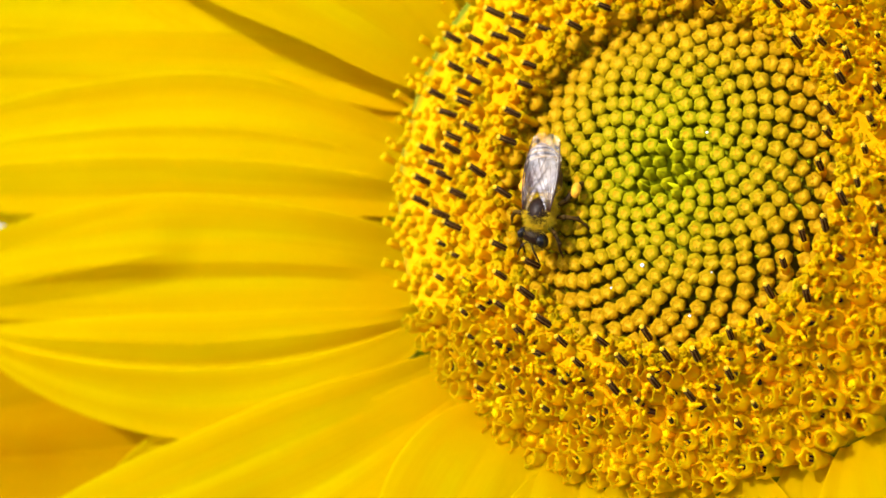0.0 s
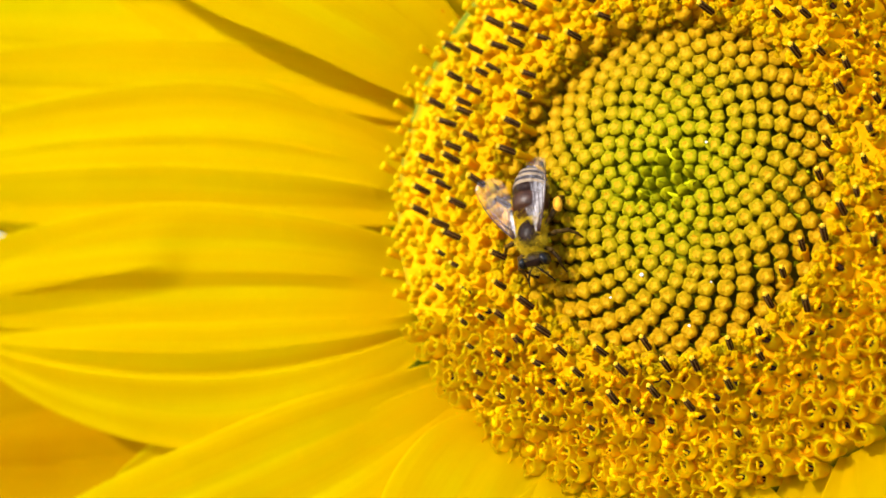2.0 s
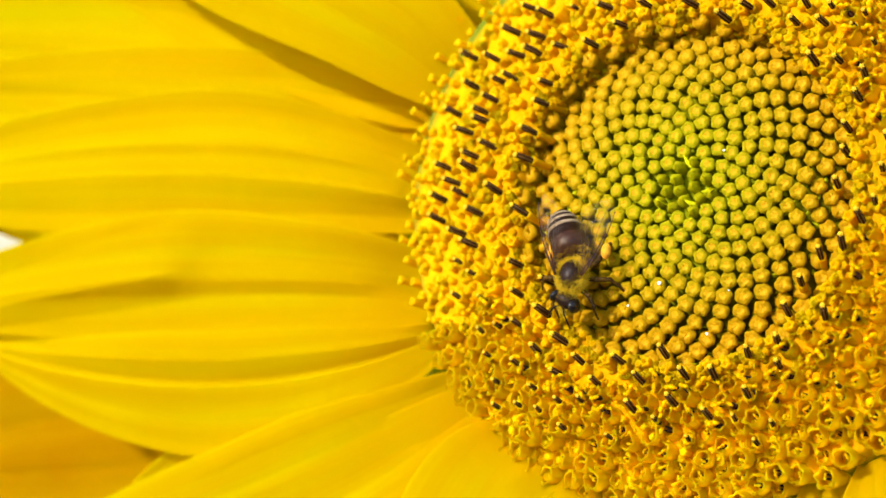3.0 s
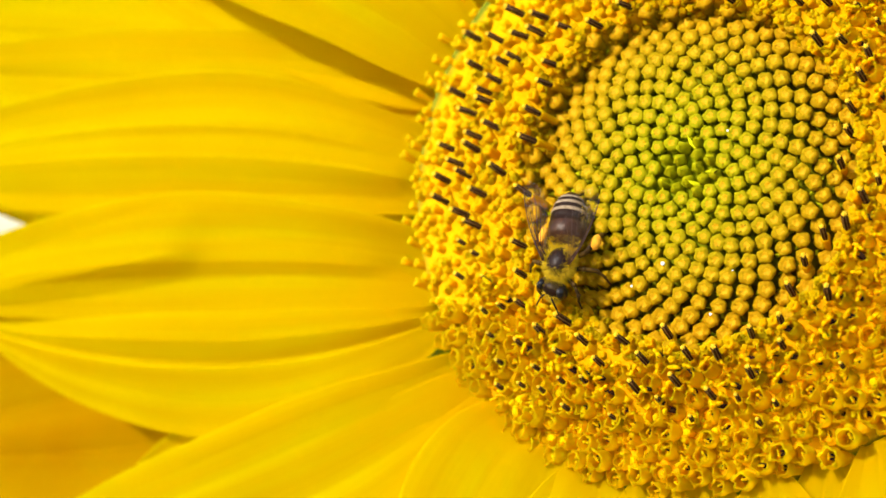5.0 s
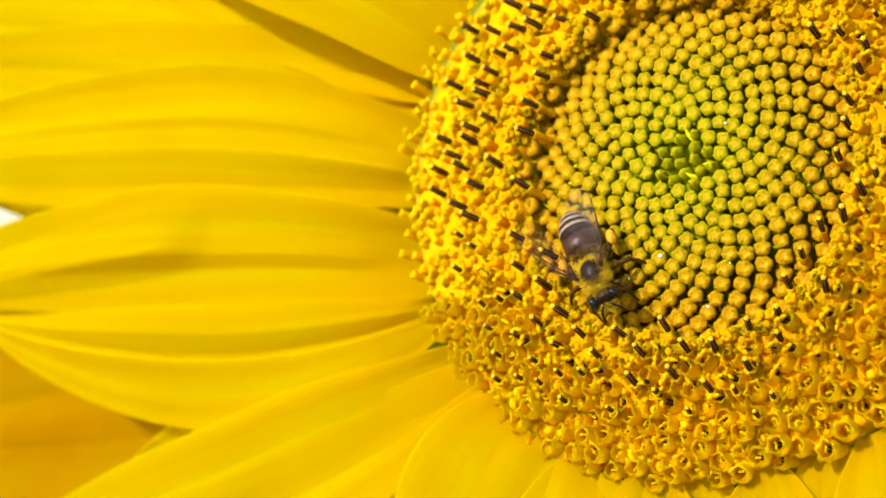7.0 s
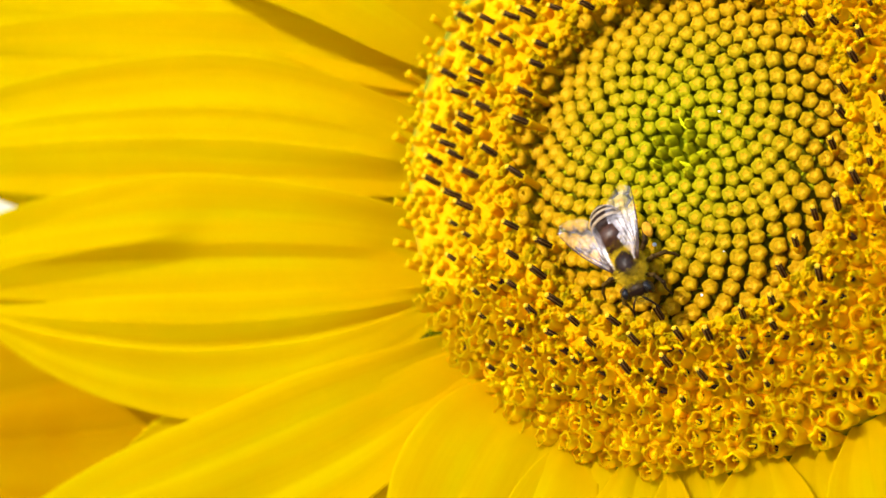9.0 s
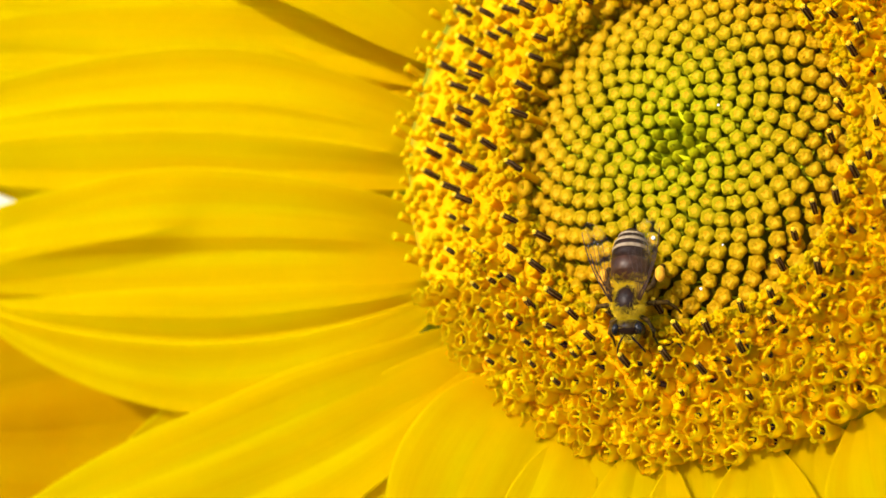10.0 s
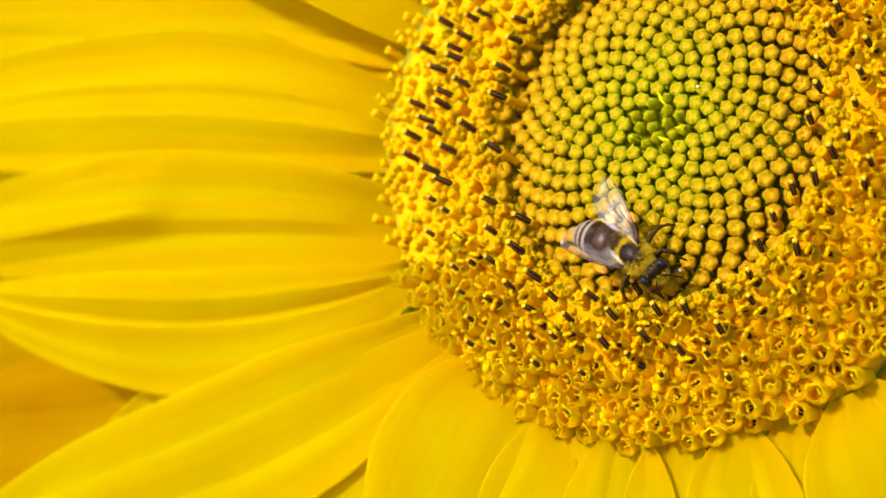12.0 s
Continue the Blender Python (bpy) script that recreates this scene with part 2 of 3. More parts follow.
sunflower = tagged(new("sunflower"), "large yellow sunflower in full bloom on a green stem", "flower")
sunflower.matrix_world = HEAD


def bed(r):
    """How far the packed floret tubes fill the ring above the receptacle."""
    t = min(1.0, max(0.0, (r - R_BUDS + 0.1) / 1.9))
    return 2.75 * t * t * (3 - 2 * t) - 0.5 * min(1.0, max(0.0, (r - 23.0) / 4.5)) - 0.3 * max(0.0, (r - 25) / 10)


def receptacle():
    bm = bmesh.new()
    rings = [(r, disc_z(r) - 0.2 + bed(r)) for r in (R_DISC - 0.6, R_DISC - 1.1, 33, 31, 29, 26, 23.5, 22, 21.2, 20.8, 20.4, 20, 19.6, 19.2, 18.8, 18.4, 17.5, 15, 12, 9, 6, 3, 1)]
    revolve(bm, [(6, -24), (20, -22), (30, -19), (R_DISC - 0.4, -13)] + rings, 72)
    for v in bm.verts:
        if v.co.z > -12:
            v.co.xy += ripe_shift(v.co.xy.length)
    part("receptacle", bm, CORE, sunflower, "green and brown floret bed of the disc")


def shape(name, bm, *mats):
    me = bpy.data.meshes.new(name)
    bm.to_mesh(me)
    bm.free()
    for m in mats:
        me.materials.append(m)
    me.shade_smooth()
    return me


def bud_mesh(tall, seed):
    """A closed disc floret: a green neck under a blunt crown of five ragged lobes that meet in a dimple."""
    bm = bmesh.new()
    rows = revolve(bm, [(0.52, -1.2, 0.0), (0.66, 0.0, 0.02), (0.82, tall * 0.45, 0.03), (0.94, tall * 0.70, 0.05), (0.98, tall * 0.86, 0.06), (0.94, tall * 0.97, 0.07), (0.74, tall * 1.05, 0.08), (0.40, tall * 1.08, 0.10), (0.12, tall * 0.97, 0.0)], 20, 5, 0.05)
    rnd = random.Random(seed)
    for row in rows[4:7]:
        for k, v in enumerate(row):
            v.co.z += 0.05 * math.cos(5 * 2 * math.pi * k / 20)
    for k, row in enumerate(rows[3:]):
        for v in row:
            v.co += Vector((rnd.uniform(-1, 1), rnd.uniform(-1, 1), rnd.uniform(-1, 1))) * (0.05 if k in (0, 5) else 0.1)
    inner, neck = set(rows[-2]), set(rows[0] + rows[1] + rows[2])
    for f in bm.faces:
        if all(v in inner or v in rows[-1] for v in f.verts):
            f.material_index = 1
        elif any(v in neck for v in f.verts):
            f.material_index = 2
    return shape("bud", bm, BUD, BUD_TIP, BUD_NECK)


GOLDEN = radians(137.5149)
SPIRAL_TURN = -4.791
SPIRAL_X, SPIRAL_Y = 0.35, -0.75      # where the spirals meet, mm from the middle of the head
PITCH_0, PITCH_1 = 1.60, 0.021


def pitch(r):
    """The florets' spacing at a radius: they grow larger outwards."""
    return PITCH_0 + PITCH_1 * r


def spiral(n):
    """The place of floret n on the head: radius in mm and angle, so packed that each has its own spacing."""
    low, high = 0.0, 60.0
    for _ in range(40):
        r = (low + high) / 2
        q = PITCH_1 * r / PITCH_0
        held = 2 * math.pi / 0.866 / PITCH_1 ** 2 * (math.log(1 + q) + 1 / (1 + q) - 1)
        low, high = (r, high) if held < n - 0.5 else (low, r)
    return r, n * GOLDEN + SPIRAL_TURN


def buds():
    rnd = random.Random(3)
    shapes = [bud_mesh(1.7 + 0.05 * (k % 4), 70 + k) for k in range(8)]
    small = bmesh.new()
    outside = []
    n = 1
    while True:
        r, a = spiral(n)
        n += 1
        if r > R_BUDS + 4:
            break
        at = Vector((r * math.cos(a) + SPIRAL_X, r * math.sin(a) + SPIRAL_Y, 0))
        rr = ripe_r(at)
        if rr > R_BUDS + 1.0:
            outside.append(n - 1)
            continue
        size = 0.50 * pitch(r)
        at.z = disc_z(rr) + 0.6 * bed(rr)
        up = unit((0.03 * r * math.cos(a) * 0.4 + rnd.uniform(-0.08, 0.08), 0.03 * r * math.sin(a) * 0.4 + rnd.uniform(-0.08, 0.08), 1))
        m = frame_on(at, up, rnd.uniform(0, 6.3), size * rnd.uniform(0.93, 1.06))
        if n <= 16:
            # young florets: pointed, with the tip bent inwards
            tall = rnd.uniform(1.5, 2.1)
            revolve(small, [(0.6, -1.0, 0), (0.78, 0.4, 0.05), (0.86, tall * 0.6, 0.1), (0.66, tall * 0.92, 0.12), (0.14, tall * 1.3, 0.0)], 10, 5, 0.05, 0, m)
            small.verts.ensure_lookup_table()
            for v in small.verts[-30:]:
                v.co += Vector((rnd.uniform(-1, 1), rnd.uniform(-1, 1), rnd.uniform(-1, 1))) * 0.1
        else:
            ob = from_mesh("bud", shapes[n % 8], BUD, sunflower)
            ob.matrix_local = m
    tagged(part("young_floret_mass", small, BUD, sunflower, "tight green unopened florets at the middle"), kind="stuff")
    return outside + list(range(n - 1, 1300))


def scales():
    """Green chaffy scales that stand between the buds."""
    rnd = random.Random(8)
    bm = bmesh.new()
    for n in range(4, 540):
        r, a = spiral(n)
        r, a = r + 0.75, a + 0.9 / max(r, 2)
        at = Vector((r * math.cos(a) + SPIRAL_X, r * math.sin(a) + SPIRAL_Y, 0))
        rr = ripe_r(at)
        if rr > R_BUDS + 0.5:
            continue
        m = frame_on((at.x, at.y, disc_z(rr)), (rnd.uniform(-0.3, 0.3), rnd.uniform(-0.3, 0.3), 1), a, 1.0 if r > 3 else 1.5)
        tall = rnd.uniform(0.9, 1.5) + (0.7 if r < 4 else 0.2 if r < 9 else 0)
        v = [bm.verts.new(m @ Vector(p)) for p in ((-0.12, -0.4, 0), (0.15, 0, 0), (-0.12, 0.4, 0), (rnd.uniform(-0.3, 0.3), rnd.uniform(-0.3, 0.3), tall))]
        for f in ((0, 1, 3), (1, 2, 3), (2, 0, 3)):
            bm.faces.new([v[k] for k in f])
    tagged(part("chaff", bm, CHAFF, sunflower, "thin green chaff between the florets"), kind="stuff")


def corolla(bm, m, length, wide, flare, mat=0, curl=0.34, reach=1.32, wobble=None):
    """An open tube with a wall that has thickness, its rim drawn out into five pointed lobes."""
    def lobed(scale, lift, out=1.0):
        row = []
        for k in range(20):
            a = 2 * math.pi * k / 20
            tip = out * (1.0, 0.62, 0.0, 0.62)[k % 4]
            e, c = tips[(k + 1) // 4 % 5]
            q = flare * scale * (1 + (e - 1) * tip)
            j = Vector((jag[k][0], jag[k][1], jag[k][2]))
            row.append(bm.verts.new(m @ (Vector((q * math.cos(a), q * math.sin(a), length + lift + c * tip)) + j)))
        return row

    jag = [tuple((wobble.uniform(-0.07, 0.07) if wobble else 0) for _ in range(3)) for _ in range(20)]
    tips = [(reach + (wobble.uniform(-0.12, 0.2) if wobble else 0), curl + (wobble.uniform(-0.22, 0.22) if wobble else 0)) for _ in range(5)]
    outer = revolve(bm, [(0.42 * wide, -1.0), (0.5 * wide, 0.3 * length), (0.66 * wide, 0.7 * length), (flare * 0.94, length * 0.93)], 20, 0, 0.0, mat, m, cap=False)
    outer.append(lobed(1.0, 0.0))
    inner = revolve(bm, [(0.38 * wide, 0.45 * length), (0.56 * wide, 0.74 * length), (flare * 0.80, length * 0.95)], 20, 0, 0.0, mat, m, cap=False)
    inner.append(lobed(0.84, 0.03, 0.45))
    for rows in (outer[-2:], inner[-2:], (outer[-1], inner[-1])):
        for k in range(20):
            bm.faces.new((rows[0][k], rows[0][(k + 1) % 20], rows[1][(k + 1) % 20], rows[1][k])).material_index = mat
    bm.faces.new(inner[0]).material_index = mat


def stigma(bm, m, z0, z1, mat=0, big=1.0, spin=0.0, fat=1.0, wobble=None):
    """A style with two thin arms curled back."""
    tube(bm, [m @ Vector((0, 0, z0)), m @ Vector((0, 0, z1))], [0.17, 0.19], 5, mat)
    for q in (0, math.pi):
        k = wobble.uniform(0.7, 1.25) if wobble else 1.0
        pts = [m @ Vector((big * x * math.cos(spin + q), big * x * math.sin(spin + q), z1 + big * z * k)) for x, z in ((0, -0.05), (0.16, 0.34), (0.42, 0.52), (0.72, 0.42), (0.88, 0.12))]
        tube(bm, pts, [0.18 * fat, 0.17 * fat, 0.2 * fat, 0.17 * fat, 0.1 * fat], 6, mat)


def ring_shapes():
    """Florets of the three ripening stages, several of each: the tube, and what stands in it."""
    rnd = random.Random(11)
    young, ripe, spent = [], [], []
    for k in range(8):
        bm = bmesh.new()
        tall = 3.5 + 0.1 * k
        rows = revolve(bm, [(0.42, -0.6, 0.02), (0.46, tall * 0.4, 0.03), (0.52, tall * 0.74, 0.06), (0.58, tall * 0.9, 0.12), (0.55, tall * 1.02, 0.24), (0.36, tall * 1.03, 0.3), (0.2, tall * 0.93, 0.0)], 20, 5, 0.05, 0)
        for row in rows[2:]:
            for v in row:
                v.co += Vector((rnd.uniform(-1, 1), rnd.uniform(-1, 1), rnd.uniform(-1, 1))) * 0.05
        young.append((shape("tube_floret", bm, YOUNG), []))
        bm, st, an = bmesh.new(), bmesh.new(), bmesh.new()
        corolla(bm, Matrix(), 2.7 + 0.1 * k, 1.5, 0.66, 0, 0.12, 1.6, rnd)
        lean = pose(0, 0, 0, rnd.uniform(-14, 14), rnd.uniform(-14, 14), 0)
        tube(an, [lean @ Vector((0, 0, 0.8)), lean @ Vector((0, 0, 2.8 + 0.1 * k))], [0.3, 0.33], 7)
        stigma(st, lean, 2.6 + 0.1 * k, 3.0 + 0.1 * k, 0, rnd.uniform(0.6, 0.9), rnd.uniform(0, 3), 1.2, rnd)
        ripe.append((shape("styled_floret", bm, RING), [("stigma", shape("stigma", st, RING)), ("anther", shape("anther", an, ANTHER))]))
        bm, st, an = bmesh.new(), bmesh.new(), bmesh.new()
        corolla(bm, Matrix(), 2.6 + 0.1 * k, 1.7, 0.88, 0, 0.14, 1.36, rnd)
        tip = Vector((rnd.uniform(-0.3, 0.3), rnd.uniform(-0.3, 0.3), 1.9 + 0.08 * k))
        for j in range(4):
            a = j * 1.57 + rnd.uniform(-0.4, 0.4)
            q = Vector((0.22 * math.cos(a), 0.22 * math.sin(a), 0))
            tube(an, [q * 0.8 + Vector((0, 0, 0.4)), tip + q + Vector((0, 0, rnd.uniform(-0.3, 0.3)))], [0.16, 0.13], 5)
        stigma(st, Matrix.Translation((tip.x, tip.y, 0)), 1.6, tip.z + 0.15, 0, rnd.uniform(0.35, 0.6), rnd.uniform(0, 3), 0.8, rnd)
        spent.append((shape("open_floret", bm, RING), [("stigma", shape("stigma", st, RING)), ("anther", shape("anther", an, ANTHER))]))
    return young, ripe, spent


SUNWARD = (-0.34, 0.22)   # all florets bend a little towards the light


def lean_at(r):
    """How far a floret leans outwards at a radius; the innermost ring leans in over the buds."""
    return -0.05 + 0.38 * max(0.0, (r - R_BUDS) / (R_DISC - R_BUDS)) ** 1.3


def ring(places):
    rnd = random.Random(5)
    stages = ring_shapes()
    for n in places:
        r, a = spiral(n)
        if r > R_DISC + 1.5:
            break
        r += rnd.uniform(-0.3, 0.3)
        a += rnd.uniform(-0.3, 0.3) / r
        at = Vector((r * math.cos(a) + SPIRAL_X, r * math.sin(a) + SPIRAL_Y, 0))
        rr = ripe_r(at)
        if at.length > R_DISC + 0.3:
            continue
        a = math.atan2(at.y, at.x)
        lean = lean_at(rr)
        up = unit((SUNWARD[0] + lean * math.cos(a) + rnd.uniform(-0.12, 0.12), SUNWARD[1] + lean * math.sin(a) + rnd.uniform(-0.12, 0.12), 1))
        # the south-east side ripens first
        early = 2.6 * math.cos(a + 0.9)
        stage = rr + early + rnd.uniform(-1.2, 1.2)
        age = 0 if stage < 24.0 or early < -0.4 else 1 if stage < 28.5 else 2
        if age == 0:
            lean = min(1.0, max(0.0, (rr - R_BUDS - 0.5) / 3)) * 1.7 - 1.0
            up = unit(up + Vector((SUNWARD[0] * lean, SUNWARD[1] * lean, 0)))
        me, inside = stages[age][rnd.randrange(8)]
        if age == 1 and rnd.random() < 0.65 - 0.3 * math.cos(a + 0.9):
            inside = inside[:1]
        ob = from_mesh(me.name.split(".")[0], me, RING, sunflower)
        for name, inner in inside:
            from_mesh(name, inner, RING, ob)
        at.z = disc_z(rr) + bed(rr) + (-2.7, -1.9, -1.75)[age]
        ob.matrix_local = frame_on(at, up, rnd.uniform(0, 6.3), rnd.uniform(0.88, 1.1) * (0.8 if rr > 27 else 1.0, 1.0, 1.04)[age])


def extra_florets():
    """The smaller tubes and loose style arms that fill the ring."""
    rnd = random.Random(21)
    bm = bmesh.new()
    for k in range(2800):
        r = rnd.uniform(R_BUDS + 0.1, 21.0) if k % 4 == 1 else rnd.uniform(20.0, 25.0) if k % 4 == 3 else math.sqrt(rnd.uniform(23.0 ** 2, 33.8 ** 2))
        a = rnd.uniform(0, 2 * math.pi)
        lean = lean_at(r)
        bend = 1.5 * min(1.0, max(0.0, (r - R_BUDS - 0.5) / 3))
        up = unit((SUNWARD[0] * bend + lean * math.cos(a) + rnd.uniform(-0.25, 0.25), SUNWARD[1] * bend + lean * math.sin(a) + rnd.uniform(-0.25, 0.25), 1))
        at = Vector((r * math.cos(a), r * math.sin(a))) + ripe_shift(r)
        m = frame_on((at.x, at.y, disc_z(r)), up, rnd.uniform(0, 6.3), 1.0)
        tall = bed(r) + rnd.uniform(0.1, 0.8) + (0.3 if r > 25 else 0.0)
        revolve(bm, [(0.36, tall - 2.4, 0.02), (0.42, tall - 1.0, 0.04), (0.46, tall - 0.3, 0.08), (0.38, tall + 0.05, 0.2), (0.2, tall + 0.02, 0.2)], 10, 5, 0, 1 if r > 23.5 and math.cos(a + 0.9) > 0.1 else 0, m)
    tagged(part("floret_crowd", bm, (YOUNG, RING), sunflower, "crowded golden styles and floret tubes"), kind="stuff")


def anther_shapes():
    """A dark ribbed anther tube, the knob of pollen pushed out of its end, and the floret tube that holds it."""
    made = []
    for k, (length, wide) in enumerate(((3.0, 0.42), (2.5, 0.40), (1.7, 0.36))):
        bm = bmesh.new()
        rows = revolve(bm, [(wide * 0.95, -0.9), (wide, 0.0), (wide * 1.04, length * 0.5), (wide * 0.96, length * 0.97), (wide * 0.5, length)], 30, 5, 0.1, 0)
        for f in bm.faces:
            c = f.calc_center_median()
            a = math.atan2(c.y, c.x) * 5 / (2 * math.pi)
            f.material_index = 1 if 0.4 < a % 1 < 0.6 and c.z < length * 0.98 else 0
        knob = bmesh.new()
        for j in range(5):
            a = 2 * math.pi * j / 5
            blob(knob, (wide * 0.6 * math.cos(a), wide * 0.6 * math.sin(a), length + 0.02), (0.14, 0.14, 0.24), 6, 4)
        blob(knob, (0, 0, length + 0.16), (0.22, 0.2, 0.26), 8, 6)
        sheath = bmesh.new()
        revolve(sheath, [(0.5, -3.2, 0), (0.56, -1.4, 0.04), (0.68, -0.25, 0.1), (0.64, 0.16, 0.16), (0.46, 0.05, 0.1)], 15, 5, 0.08)
        made.append((shape("anther_tube", bm, ANTHER, ANTHER_PALE), shape("pollen_tip", knob, POLLEN), shape("floret_tube", sheath, YOUNG)))
    return made


# where the dark anther tubes stand, mm right and up of the middle
ANTHERS_UPPER = [(-19.1, 16.9), (-16.4, 16.4), (-16.8, 14.7), (-18.7, 14.3), (-21.4, 14.0), (-23.8, 14.1), (-13.8, 15.2), (-10.4, 15.5), (-19.4, 11.9), (-20.6, 11.4), (-23.6, 10.9), (-21.6, 9.5), (-15.4, 11.2), (-16.0, 9.0), (-25.6, 7.9), (-22.7, 8.1), (-22.4, 7.0), (-24.4, 5.8), (-21.8, 4.3), (-17.3, 5.9), (-17.8, 2.8), (-23.8, 3.2), (-23.9, 1.9), (-26.8, 1.9), (-25.8, 0.2), (-24.9, -1.0), (-27.2, -1.6), (-21.1, -0.6), (-23.3, -3.1), (-27.4, -3.9), (-18.3, -2.9), (-25.2, -5.4), (-23.9, -6.6), (-25.1, -8.6), (-18.8, -8.8), (-7.1, 17.6), (4.3, 18.5), (12.1, 18.1), (15.2, 18.0)]
ANTHERS_LOWER = [(-23.6, -9.9), (-25.3, -12.4), (-22.6, -12.6), (-18.6, -12.1), (-15.1, -10.8), (-15.7, -14.1), (-18.6, -15.4), (-20.7, -15.7), (-22.6, -16.2), (-21.9, -18.9), (-16.4, -18.4), (-18.8, -19.7), (-13.8, -17.2), (-11.8, -19.4), (-14.2, -20.9), (-10.0, -21.8), (-7.4, -19.4), (-5.2, -21.4), (-11.6, -23.8), (-16.9, -22.5), (-20.9, -21.9), (-20.9, -24.6), (-18.5, -24.4), (-13.6, -26.9), (-16.3, -24.9), (-14.1, -23.9), (-6.0, -24.6), (-8.5, -27.9), (-2.4, -18.5), (-0.2, -20.9), (3.1, -20.9), (6.9, -18.5), (10.2, -17.2), (11.2, -13.8), (10.3, -19.9), (15.4, -14.2), (12.8, -10.6), (6.8, -23.0), (-1.5, -23.9), (2.4, -25.4), (5.4, -25.8), (9.6, -26.4), (0.3, -28.1), (7.8, -28.5), (-3.2, -26.1), (16.9, -22.2)]
ANTHERS_EAST = [(14.2, 13.8), (16.9, 13.8), (19.1, 9.8), (19.9, 12.3), (20.9, 15.8), (18.6, 17.6), (17.9, 6.4), (17.8, 3.6), (16.8, 0.2), (22.5, 5.1), (21.8, 1.9), (21.0, -1.8), (19.3, -3.5), (17.4, -6.4), (14.9, -7.5), (23.2, 10.8), (23.2, 8.6), (23.2, 14.5), (22.9, -7.1), (23.5, -4.6), (19.9, 19.0), (16.2, 19.8), (13.4, 20.1), (9.3, 20.1), (6.8, 19.8), (0.6, 20.0), (-4.4, 19.9), (-8.8, 19.6), (-12.2, 19.5), (-15.4, 18.9), (-17.2, 19.5)]


def anthers():
    rnd = random.Random(14)
    shapes = anther_shapes()
    for x, y in ANTHERS_UPPER + ANTHERS_LOWER + ANTHERS_EAST:
        p = over_disc(x, y, 4.3)
        r, a = ripe_r(p), math.atan2(p.y, p.x)
        # they follow the light: flatter on the west side, steeper below the bud field
        east = -0.28 + 0.30 * math.cos(a) - 0.13 * math.sin(a) + rnd.uniform(-0.14, 0.14)
        north = 0.28 - 0.13 * math.sin(a) + rnd.uniform(-0.14, 0.14)
        up = unit((east, north, 1))
        size = 0 if r < 21.5 else 1 if r < 25.5 else 2
        length = (3.0, 2.5, 1.7)[size]
        if x < -14 and y > -8:
            size, length = 0, 3.0
        me, knob, sheath = shapes[size]
        ob = from_mesh("anther_tube", me, ANTHER, sunflower, "dark brown ribbed anther tube tipped with pollen")
        from_mesh("pollen_tip", knob, POLLEN, ob, "yellow pollen knob")
        from_mesh("floret_tube", sheath, RING, ob, "golden floret tube")
        ob.matrix_local = frame_on(p - up * (length * 0.45), up, rnd.uniform(0, 6.3), rnd.uniform(0.72, 0.88) * (1.0 if size < 2 else 0.85))


def dew_drops():
    """A few glinting droplets on the buds."""
    for p, size in ((onto(-2.75, -11.1, 1.05), 0.26), (onto(2.5, -16.7, -1.2), 0.2), (onto(4.9, -11.9, 0.65), 0.14), (onto(4.4, 3.6, 1.7), 0.16), (onto(-6.2, -13.6, 0.3), 0.15)):
        bm = bmesh.new()
        blob(bm, (0, 0, 0), (size, size * 0.9, size * 0.8), 10, 7)
        part("dew_drop", bm, DEW, sunflower, "glinting white dew drop").location = p


receptacle()
dew_drops()
open_places = buds()
scales()
ring(open_places)
extra_florets()
anthers()


